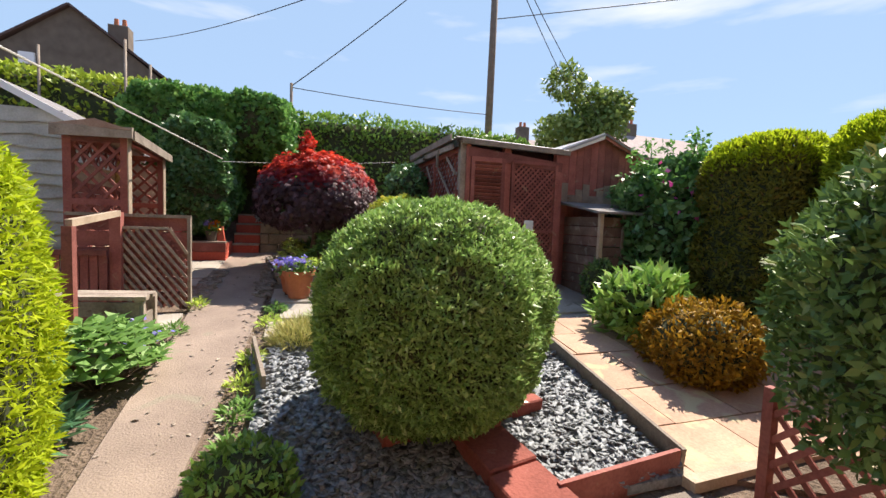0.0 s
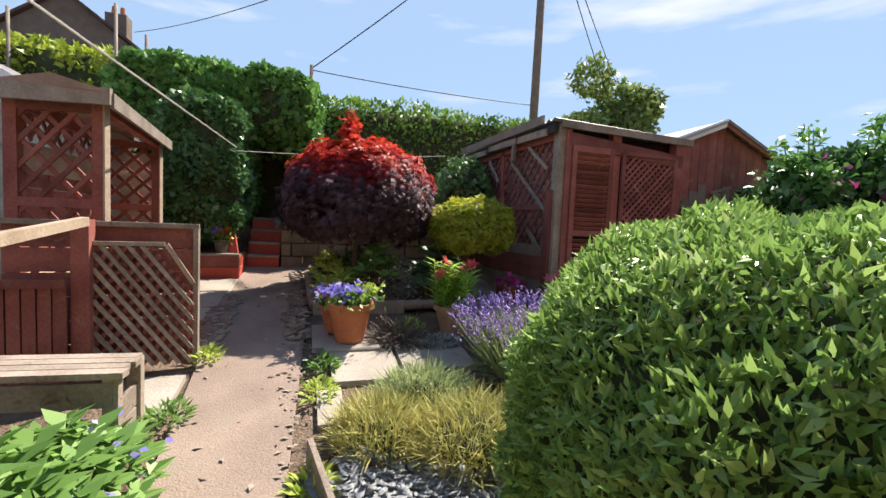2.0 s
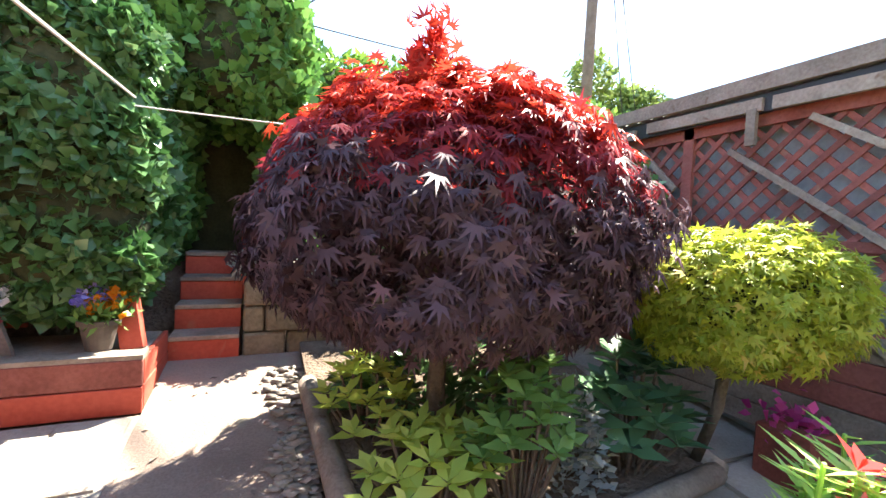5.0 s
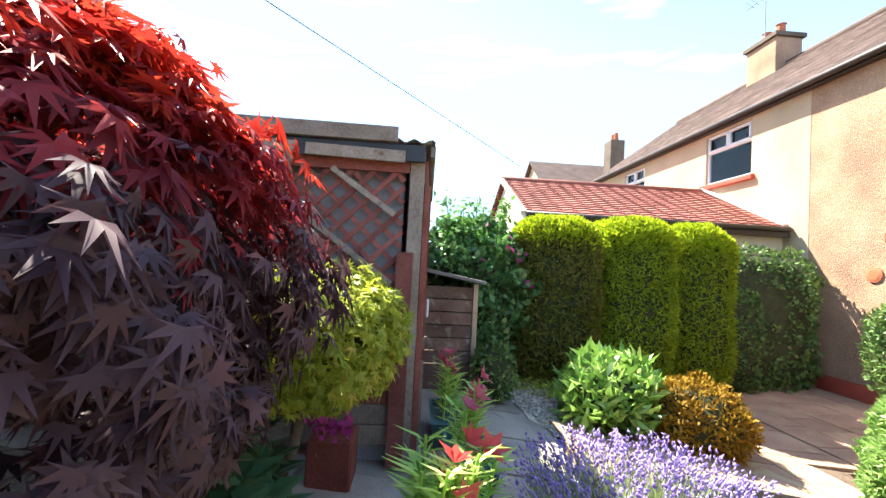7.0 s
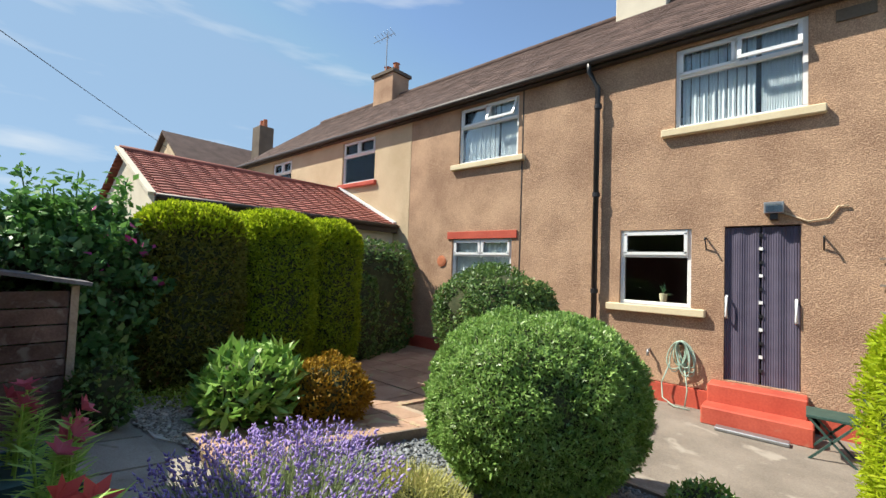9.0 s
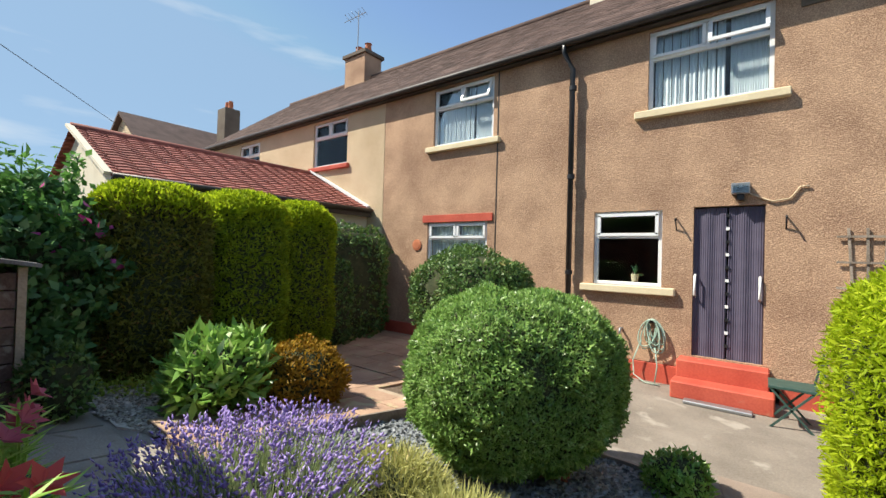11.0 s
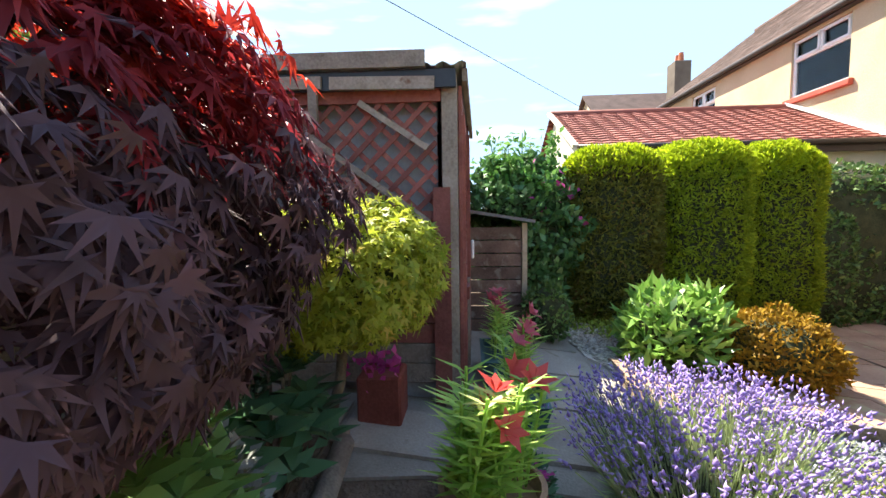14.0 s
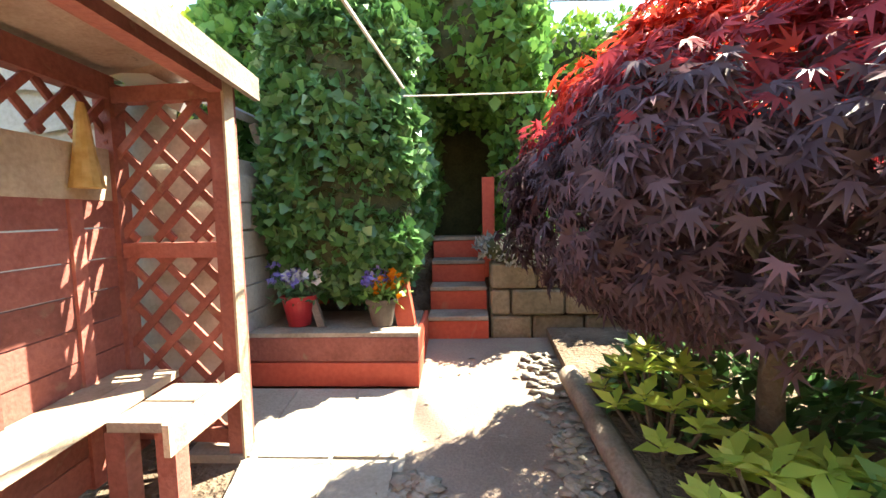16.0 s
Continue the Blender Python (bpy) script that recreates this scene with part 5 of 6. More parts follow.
beam("top_plank", (-1.12, 8.6, 0.955), (-0.2, 8.6, 0.955), 0.12, 0.025, M_GREYWOOD, pl)
box("deck", (-1.12, 8.66, 0.9), (-0.23, 9.15, 0.945), M_GREYWOOD, pl)
beam("post", (-0.29, 8.78, 0.94), (-0.37, 8.86, 1.36), 0.1, 0.09, M_REDPAINT, pl, (0, 1, 0))
for i, x in enumerate((-1.1, -0.9, -0.7)):
    beam("back_rail", (x, 9.12, 1.05 + 0.13 * i), (x + 0.24, 9.12, 1.05 + 0.13 * i), 0.02, 0.09, M_REDPAINT, pl)
beam("leaning_stake", (-0.77, 8.72, 0.945), (-1.12, 8.74, 2.1), 0.04, 0.03, M_GREYWOOD, pl, (0, 1, 0))
st = thing("garden_steps", "four red timber-edged garden steps going up", "steps", (0, 9.4, 0.74))
for i in range(4):
    z = 0.74 + 0.165 * (i + 1)
    box("tread", (-0.2, 9.13 + 0.2 * i, z - 0.03), (0.2, 9.36 + 0.2 * i, z), M_GREYWOOD, st)
    box("riser", (-0.2, 9.14 + 0.2 * i, z - 0.165), (0.2, 9.165 + 0.2 * i, z - 0.032), M_REDPAINT, st)
beam("newel", (0.23, 9.6, 1.1), (0.23, 9.6, 1.85), 0.09, 0.08, M_REDPAINT, st, (0, 1, 0))
# Dark upright sheet: the shade in the passage, put in as colour.
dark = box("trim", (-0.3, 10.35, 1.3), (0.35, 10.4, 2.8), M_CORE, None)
tagged(dark, "dark sheet standing for shade under the ivy arch", "passage", kind="structure")
lw = thing("low_wall", "mossy low stone retaining wall", "wall", (1.4, 9.25, 0.7))
for i in range(3):
    x = 0.22 - 0.13 * (i % 2)
    while x < 2.8:
        w_ = random.uniform(0.22, 0.4)
        box("stone", (max(x, 0.22), 9.18 + random.uniform(-0.012, 0.012), 0.72 + 0.18 * i), (min(x + w_ - 0.012, 2.85), 9.4, 0.89 + 0.18 * i), M_WALLSTONE, lw, bevel=0.014)
        x += w_
shrub("shrub", "low grey-green shrub on the stone wall", "shrub", (0.42, 9.3, 1.34), (0.28, 0.2, 0.13), 1500, 0.05, 0.02, L_SILVER, 43, upward=0.4)
shrub("shrub", "leafy climber beside the lattice shed", "shrub", (2.55, 8.5, 1.7), (0.32, 0.4, 0.55), 2600, 0.06, 0.045, L_IVYDARK, 44, rough=0.12)
shrub("shrub", "green shrubs against the low wall", "shrub", (1.7, 9.5, 1.35), (0.9, 0.3, 0.5), 3500, 0.07, 0.045, L_IVYDARK, 45, rough=0.15)

# ---- bed with the red maple ----
bd = thing("timber_bed", "soil bed edged with weathered logs", "flower bed", (1.4, 8, 0.6))
sheet("soil", [(7.3, 0.66, 2.25), (7.9, 0.62, 2.3), (8.5, 0.58, 2.4), (9.15, 0.58, 2.5)], 0.08, M_SOIL, bd)
tube("log", [(0.63, 7.3, 0.6), (0.58, 8.55, 0.74)], 0.055, M_GREYWOOD, bd)
beam("front_board", (0.62, 7.27, 0.58), (1.5, 7.25, 0.58), 0.04, 0.13, M_GREYWOOD, bd)
tube("log", [(1.5, 7.22, 0.6), (2.25, 7.3, 0.6)], 0.05, M_GREYWOOD, bd)
tube("log", [(2.28, 7.3, 0.6), (2.5, 9.0, 0.75)], 0.05, M_GREYWOOD, bd)
SV, SF = star_leaf(7)
mp = thing("japanese_maple", "domed Japanese maple with purple leaves and scarlet top", "tree", (1.05, 7.82, 0.66))
r_ = np.random.default_rng(50)


# outline of the dome from its top to its hanging skirt: radius and height
h_ = np.concatenate([2.27 - 0.72 * np.linspace(0, 1, 160) ** 2, np.linspace(1.545, 1.29, 50)])
ra_ = np.where(h_ > 1.55, 0.825 * np.clip(1 - (np.clip(h_ - 1.55, 0, 9) / 0.72) ** 2.4, 0, 1) ** 0.5, 0.825 * (1 - 0.26 * ((1.55 - np.minimum(h_, 1.55)) / 0.3) ** 2))
step_ = np.hypot(np.diff(ra_), np.diff(h_))
mass_ = step_ * (ra_[1:] + 0.03)


def dome(n):
    """Places on the maple's dome, with the outward and the downhill direction there."""
    i = r_.choice(len(mass_), n, p=mass_ / mass_.sum())
    a = r_.random(n) * math.tau
    rad = ra_[i + 1] * (1 + 0.06 * np.sin(a * 5 + h_[i] * 4) + 0.04 * np.sin(a * 11 + h_[i] * 9))
    c, s = np.cos(a), np.sin(a)
    dr, dh = np.diff(ra_)[i] / step_[i], np.diff(h_)[i] / step_[i]
    return (np.stack([1.12 + rad * c, 7.90 + rad * s, h_[i + 1]], 1), np.stack([-dh * c, -dh * s, dr.clip(0.05, 1)], 1), np.stack([dr * c, dr * s, dh], 1),
            np.stack([-s, c, s * 0], 1))


pads, out_, down_, round_ = dome(290)
pads = pads + out_ * r_.normal(size=(290, 1)) * 0.03
each = np.repeat(np.arange(290), 42)
u_, v_ = r_.normal(size=(len(each), 1)) * 0.07, r_.normal(size=(len(each), 1)) * 0.075
p_ = pads[each] + round_[each] * u_ + down_[each] * v_ + out_[each] * (r_.normal(size=u_.shape) * 0.022 - 2.2 * (u_ ** 2 + v_ ** 2))
way = down_[each] * 0.55 + round_[each] * u_ * 5 + down_[each] * v_ * 3 + out_[each] * 0.3 + r_.normal(size=p_.shape) * 0.3 + [0, 0, -0.25]
up = out_[each] + r_.normal(size=p_.shape) * 0.28 + [0, 0, 0.5]
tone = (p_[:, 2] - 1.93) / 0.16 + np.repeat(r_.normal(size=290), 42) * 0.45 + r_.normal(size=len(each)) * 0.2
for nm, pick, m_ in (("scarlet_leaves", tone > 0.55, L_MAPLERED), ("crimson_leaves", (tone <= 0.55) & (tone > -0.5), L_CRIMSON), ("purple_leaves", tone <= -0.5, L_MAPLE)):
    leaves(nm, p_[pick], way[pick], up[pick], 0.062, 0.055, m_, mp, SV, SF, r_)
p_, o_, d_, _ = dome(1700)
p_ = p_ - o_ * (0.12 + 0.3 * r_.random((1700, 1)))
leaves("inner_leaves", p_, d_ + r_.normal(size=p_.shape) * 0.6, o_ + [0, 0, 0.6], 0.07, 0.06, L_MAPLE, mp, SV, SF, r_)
sp = np.array([0.95, 7.8, 2.30]) + np.abs(r_.normal(size=(60, 3))) * [0.05, 0.05, 0.12] * np.where(r_.random((60, 3)) < 0.5, [-1, -1, 1], 1)
leaves("top_shoot", sp, r_.normal(size=sp.shape) + [0, 0, 0.4], r_.normal(size=sp.shape), 0.08, 0.075, L_MAPLERED, mp, SV, SF, r_)
tube("trunk", [(1.1, 7.85, 0.6), (1.05, 7.8, 0.95), (1.1, 7.86, 1.3), (1.0, 7.8, 1.8)], 0.05, M_BARK, mp, taper=0.5)
for i in range(9):
    a = i * 0.7
    tube("limb", [(1.07, 7.83, 1.2 + 0.05 * i), (1.07 + 0.35 * math.cos(a), 7.83 + 0.35 * math.sin(a), 1.65 + 0.06 * i), (1.07 + 0.65 * math.cos(a), 7.83 + 0.65 * math.sin(a), 1.55 + 0.03 * i)], 0.022, M_BARK, mp, sides=6, taper=0.35)

yl = thing("golden_maple", "rounded golden-leaved dwarf maple", "shrub", (2.12, 7.06, 0.55))
pts, nrm = shell((2.2, 7.24, 1.43), (0.42, 0.41, 0.31), 8500, 2.4, 52, 0.05, 6)
leaves("foliage", pts - nrm * (r_.random((len(pts), 1)) * 0.09), nrm * 0.5 + r_.normal(size=pts.shape) * 0.5 + [0, 0, -0.25], nrm + [0, 0, 0.6], 0.042, 0.038, L_YELLOW, yl, *star_leaf(5), r_)
core("shade_core", (2.2, 7.24, 1.43), (0.4, 0.39, 0.28), 2.4, M_CORE, yl, shrink=0.75)
tube("trunk", [(2.24, 7.4, 0.6), (2.22, 7.3, 0.9), (2.2, 7.24, 1.35)], 0.025, M_BARK, yl)


def clump(name, label, cat, c, rx, ry, h, n, ln, w, m, seed, shape=LEAF, faces=None, up=0.6, spread=0.8):
    """A loose low plant: leaves growing up and out from a base."""
    ob = thing(name, label, cat, c)
    r = np.random.default_rng(seed)
    a, q = r.random(n) * 6.283, np.sqrt(r.random(n))
    z = r.random(n) * h * (1.05 - 0.6 * q * q)
    p = np.stack([c[0] + rx * q * np.cos(a), c[1] + ry * q * np.sin(a), c[2] + z], 1)
    way = np.stack([np.cos(a) * q, np.sin(a) * q, np.full(n, up)], 1) + r.normal(size=(n, 3)) * spread * 0.5
    leaves("foliage", p, way, r.normal(size=(n, 3)) * 0.4 + [0, 0, 1], ln, w, m, ob, shape, faces, r)
    return ob


def whorls(name, label, c, rx, ry, h, n, ln, m, seed):
    """A shrub of thin stems, each ending in a ring of leaves."""
    ob = thing(name, label, "shrub", c)
    r = np.random.default_rng(seed)
    for i in range(n):
        a, q = i * 2.4, math.sqrt((i + 0.5) / n)
        tip = np.array([c[0] + rx * q * math.cos(a), c[1] + ry * q * math.sin(a), c[2] + h * (1.05 - 0.65 * q * q) * r.uniform(0.7, 1.0)])
        stem = tube("stem", [(c[0] + 0.3 * rx * q * math.cos(a), c[1] + 0.3 * ry * q * math.sin(a), c[2] - 0.02), tuple(tip)], 0.006, M_BARK, ob, sides=5)
        lean = np.array([math.cos(a) * q * 0.6, math.sin(a) * q * 0.6, 1.0])
        b = np.arange(9) * 2.4 + r.random()
        way = np.stack([np.cos(b), np.sin(b), np.full(9, 0.05) + 0.06 * np.arange(9)], 1) + lean * 0.15
        leaves("leaf_whorl", np.tile(tip, (9, 1)) + [[0, 0, 0.003 * k] for k in range(9)], way, np.tile(lean, (9, 1)) + r.normal(size=(9, 3)) * 0.15, ln, ln * 0.42, m, stem, rng=r)
    return ob


whorls("rhododendron", "low shrub with lime-yellow leaf whorls", (0.80, 8.0, 0.66), 0.2, 0.36, 0.36, 24, 0.085, L_LIME, 60)
whorls("rhododendron", "low shrub with lime-yellow leaf whorls", (0.92, 7.46, 0.6), 0.28, 0.22, 0.36, 26, 0.095, L_LIME, 61)
whorls("hydrangea", "bright green large-leaved shrub under the maple", (1.22, 7.36, 0.62), 0.2, 0.15, 0.6, 26, 0.095, L_PERI, 62)
clump("shrub", "variegated small-leaved shrub under the maple", "shrub", (1.5, 7.45, 0.62), 0.2, 0.14, 0.42, 700, 0.045, 0.03, L_SILVER, 63)
whorls("hosta", "dark broad-leaved plant under the maple", (1.85, 7.46, 0.6), 0.24, 0.22, 0.52, 24, 0.14, L_HOSTA, 64)
clump("shrub", "dark leafy undergrowth below the maple", "shrub", (1.2, 8.2, 0.7), 0.5, 0.5, 0.35, 900, 0.09, 0.045, L_IVYDARK, 65)
sq = thing("planter_pot", "square terracotta planter with magenta flowers", "pot", (2.66, 7.2, 0.51))
bm = bmesh.new()
add_box(bm, (2.54, 7.08, 0.525), (2.78, 7.32, 0.80), 0.012)
part("pot", bm, M_BRICK, sq)
p_ = np.array([2.66, 7.2, 0.84]) + r_.normal(size=(60, 3)) * [0.07, 0.07, 0.04]
leaves("bloom", p_, r_.normal(size=p_.shape), r_.normal(size=p_.shape), 0.05, 0.05, L_MAGENTA, sq, rng=r_)

# ---- pots by the path ----
POT = [(0.10, 0), (0.145, 0.23), (0.165, 0.235), (0.168, 0.28), (0.15, 0.28), (0.14, 0.22), (0.001, 0.22)]


def flower_pot(name, label, at, scale, potm, petals, leafm, seed, n=160):
    ob = thing(name, label, "flower pot", at)
    lathe("pot", [(a * scale, b * scale) for a, b in POT], at, potm, ob, close=False)
    r = np.random.default_rng(seed)
    top = np.array([at[0], at[1], at[2] + 0.25 * scale])
    p = top + r.normal(size=(n * 3, 3)) * [0.08 * scale, 0.08 * scale, 0.03] + [0, 0, 0.04]
    leaves("foliage", p, r.normal(size=p.shape) + [0, 0, 0.6], r.normal(size=p.shape) + [0, 0, 1], 0.055, 0.022, leafm, ob, rng=r)
    for i, m in enumerate(petals):
        q = top + r.normal(size=(n // len(petals), 3)) * [0.07 * scale, 0.07 * scale, 0.025] + [0.07 * scale * (i - (len(petals) - 1) / 2) * 1.5, 0, 0.12]
        leaves("bloom", np.repeat(q, 4, 0), r.normal(size=(len(q) * 4, 3)) + [0, -0.3, 0.3], r.normal(size=(len(q) * 4, 3)) + [0, -0.5, 1], 0.032, 0.032, m, ob, rng=r)
    return ob


flower_pot("flower_pot", "terracotta pot of blue and white violas", (0.89, 6.50, 0.475), 1.1, M_TERRA, [L_VIOLA, L_VIOLA, L_LIME], L_PERI, 70)
flower_pot("flower_pot", "small terracotta pot of orange flowers", (0.80, 6.80, 0.47), 0.85, M_TERRA, [L_ORANGE], L_DARK, 71, 110)
flower_pot("flower_pot", "red plastic pot of white and blue violas", (-0.9, 8.72, 0.968), 0.62, M_REDPOT, [L_VIOLA, L_WHITEF], L_HOSTA, 72, 170)
flower_pot("flower_pot", "dark pot of blue and orange pansies", (-0.42, 8.7, 0.968), 0.55, M_GREYPOT, [L_VIOLA, L_ORANGE], L_PERI, 73, 140)
for (x, y, w_, d_) in ((0.9, 6.5, 0.42, 0.4),):
    s_ = box("stepping_stone", (x - w_ / 2, y - d_ / 2, gz(y) - 0.02), (x + w_ / 2, y + d_ / 2, gz(y) + 0.032), M_GREYSLAB, None, bevel=0.01)
    tagged(s_, "grey stone slab under the flower pot", "slab")


def lilies(name, label, at, rx, ry, n, h, petal, seed, n_flowers=4):
    ob = thing(name, label, "lily", at)
    r = np.random.default_rng(seed)
    P, W, U = [], [], []
    tips = []
    for i in range(n):
        b = np.array(at) + [r.uniform(-rx, rx), r.uniform(-ry, ry), 0]
        lean = np.array([r.normal() * 0.12, r.normal() * 0.12, 1.0])
        hh = h * r.uniform(0.6, 1.0)
        for k in range(34):
            t = 0.12 + 0.88 * k / 34
            a = k * 2.4
            P.append(b + lean * hh * t)
            W.append([math.cos(a), math.sin(a), 0.45])
            U.append([-0.3 * math.cos(a), -0.3 * math.sin(a), 1])
        tips.append(b + lean * hh)
        tube("stem", [tuple(b), tuple(b + lean * hh)], 0.006, L_LILYG, ob, sides=5)
    leaves("foliage", np.array(P), np.array(W), np.array(U), 0.12, 0.02, L_LILYG, ob, BLADE, rng=r)
    for i in range(n_flowers):
        c = tips[i % n] + np.array([r.normal() * 0.04, r.normal() * 0.04, 0.02 - 0.07 * (i // n)])
        face = unit(np.array([[r.normal() * 0.5, -0.5 + r.normal() * 0.4, 0.8]]))[0]
        e1 = np.cross(face, [0.3, 0.5, 0.2])
        e1 /= np.linalg.norm(e1)
        e2 = np.cross(face, e1)
        dirs = np.array([e1 * math.cos(k * 1.047) + e2 * math.sin(k * 1.047) + face * 0.75 for k in range(6)])
        leaves("flower", np.tile(c, (6, 1)), dirs, np.tile(face, (6, 1)), 0.085, 0.045, petal, ob, rng=r, vary=0.1)
    return ob


lp = thing("plant_pot", "weathered terracotta pot holding coral lilies", "pot", (1.82, 6.63, 0.46))
lathe("pot", [(a * 1.15, b * 0.95) for a, b in POT], (1.82, 6.63, 0.452), M_TERRA2, lp, close=False)
lilies("lily_plant", "coral-red lilies with narrow bright leaves", (1.82, 6.63, 0.66), 0.14, 0.13, 20, 0.46, L_LILY, 80, 6)
for i, (x, y, n_, pm, hh) in enumerate(((2.85, 6.42, 8, L_LILYP, 0.5), (3.5, 6.5, 6, L_LILYP, 0.48))):
    tr = thing("trough", "teal plastic trough of pink lilies", "trough", (x, y, gz(y)), "lily troughs")
    bm = bmesh.new()
    z = gz(y)
    o1 = [bm.verts.new((x + a * 0.24, y + b * 0.10, z + 0.006)) for a, b in ((-1, -1), (1, -1), (1, 1), (-1, 1))]
    o2 = [bm.verts.new((x + a * 0.29, y + b * 0.14, z + 0.21)) for a, b in ((-1, -1), (1, -1), (1, 1), (-1, 1))]
    o3 = [bm.verts.new((x + a * 0.26, y + b * 0.115, z + 0.21)) for a, b in ((-1, -1), (1, -1), (1, 1), (-1, 1))]
    o4 = [bm.verts.new((x + a * 0.25, y + b * 0.11, z + 0.16)) for a, b in ((-1, -1), (1, -1), (1, 1), (-1, 1))]
    for p, q in ((o1, o2), (o2, o3), (o3, o4)):
        for k in range(4):
            bm.faces.new((p[k], p[(k + 1) % 4], q[(k + 1) % 4], q[k]))
    bm.faces.new(o1)
    bm.faces.new(o4)
    part("trough_body", bm, M_TEAL, tr)
    lilies("lily_plant", "pink lilies growing in a teal trough", (x, y, z + 0.16), 0.18, 0.07, n_, hh, pm, 81 + i, 7)

# ---- lavender, grasses, herbs ----
lav = thing("lavender", "large flowering lavender bush", "lavender", (2.1, 5.74, 0.35))
r_ = np.random.default_rng(90)
n_ = 850
a_, q_ = r_.random(n_) * 6.283, np.sqrt(r_.random(n_))
base = np.stack([2.1 + 0.28 * q_ * np.cos(a_), 5.74 + 0.28 * q_ * np.sin(a_), np.full(n_, 0.4)], 1)
way = np.stack([np.cos(a_) * q_ * 0.66, np.sin(a_) * q_ * 0.66, np.full(n_, 0.95)], 1) + r_.normal(size=(n_, 3)) * 0.12
way = unit(way)
ln_ = 0.34 + 0.2 * r_.random((n_, 1))
leaves("stalk_mass", base, way, np.cross(way, r_.normal(size=(n_, 3))), 0.46, 0.006, L_LAVG, lav, np.array([[0, 0.5, 0], [1, 0.4, 0], [1, -0.4, 0], [0, -0.5, 0]]), rng=r_, vary=0.05)
SPV = np.array([[0, 0, 0], [0.3, 0.5, 0], [0.3, 0, 0.12], [0.3, -0.5, 0], [0.3, 0, -0.12], [1, 0, 0]])
SPF = np.array([[0, 1, 2], [0, 2, 3], [0, 3, 4], [0, 4, 1], [5, 2, 1], [5, 3, 2], [5, 4, 3], [5, 1, 4]])
tips = base + way * ln_
fl = np.concatenate([tips + way * 0.022 * k + r_.normal(size=tips.shape) * 0.004 for k in range(-1, 3)])
fw = np.tile(way, (4, 1)) + r_.normal(size=fl.shape) * 0.5
tagged(leaves("bloom", fl, fw, r_.normal(size=fl.shape), 0.028, 0.016, L_LAV, lav, SPV, SPF, r_), "violet flower spikes", kind="stuff")
p_, o_ = shell((2.1, 5.74, 0.52), (0.36, 0.36, 0.28), 3000, 2, 91, 0.04)
leaves("foliage", p_, o_ + [0, 0, 0.8] + r_.normal(size=p_.shape) * 0.3, o_, 0.1, 0.008, L_LAVG, lav, BLADE, rng=r_)
core("shade_core", (2.1, 5.74, 0.5), (0.3, 0.3, 0.22), 2, M_CORE, lav)

for c, rx, ry, h, n_, sd, m_ in (((1.4, 5.08, 0.27), 0.38, 0.33, 0.24, 1900, 92, L_DRY), ((0.95, 5.25, 0.28), 0.25, 0.28, 0.2, 1300, 93, L_DRY), ((1.98, 4.92, 0.29), 0.36, 0.26, 0.27, 1700, 137, L_DRY), ((1.25, 5.55, 0.32), 0.3, 0.2, 0.22, 900, 94, L_LAVG)):
    sa = clump("santolina", "dry yellow-green grassy clump", "plant", c, rx, ry, h, n_ * 2, 0.11, 0.007, m_, sd, BLADE, up=0.9, spread=0.9)
    core("shade_core", (c[0], c[1], c[2]), (rx * 0.8, ry * 0.8, h * 0.75), 2, M_CORE, sa)
bg = clump("black_grass", "dark strappy grass clump with silvery highlights", "grass", (1.28, 6.5, 0.44), 0.2, 0.16, 0.12, 700, 0.17, 0.009, M_GREYPOT, 95, BLADE, up=0.15, spread=1.0)
clump("ground_cover", "lime ground-cover plant between the pots", "plant", (1.42, 6.68, 0.46), 0.12, 0.1, 0.12, 260, 0.05, 0.025, L_LIME, 96)
clump("ground_cover", "low silvery plant on the stone slab", "plant", (1.6, 6.38, 0.43), 0.22, 0.1, 0.08, 500, 0.05, 0.012, L_SILVER, 97)
clump("ground_cover", "low magenta-flowered ground cover", "plant", (2.2, 6.55, 0.44), 0.25, 0.2, 0.1, 600, 0.045, 0.02, L_HOSTA, 98)
mg = clump("campanula", "small magenta flowers beside the lily pot", "flowers", (2.15, 6.55, 0.5), 0.22, 0.18, 0.08, 130, 0.03, 0.03, L_MAGENTA, 99)
whorls("herb_bed", "bright green leafy plants in the side bed", (-0.34, 4.85, 0.24), 0.36, 0.45, 0.36, 70, 0.12, L_PERI, 100)
hb = clump("campanula", "blue flowers among the bright green leaves", "flowers", (-0.2, 5.0, 0.45), 0.25, 0.3, 0.16, 40, 0.04, 0.04, L_VIOLA, 101)
clump("herb_bed", "dark green leafy plants below the bench", "plant", (-0.5, 4.2, 0.15), 0.3, 0.3, 0.22, 500, 0.1, 0.03, L_HOSTA, 102)
shrub("shrub", "small variegated shrub at the corner of the bed", "shrub", (0.72, 3.38, 0.24), (0.24, 0.27, 0.2), 2400, 0.045, 0.02, L_PEONY, 103, rough=0.08, upward=0.4, depth=0.12, shrink=0.75)
for i, (x, y) in enumerate(((0.6, 4.2), (0.58, 4.55), (0.62, 3.85), (0.6, 4.95), (-0.12, 5.6), (0.64, 5.75), (0.68, 6.1), (-0.1, 6.35))):
    clump("weed", "small green weed at the edge of the path", "weed", (x, y, gz(y)), 0.09, 0.13, 0.09, 110, 0.06, 0.018, L_LIME if i % 2 else L_PERI, 110 + i)
clump("ground_cover", "low green ground cover under the hedge", "plant", (5.4, 5.2, 0.28), 0.5, 0.6, 0.12, 1500, 0.06, 0.03, L_LIME, 120)

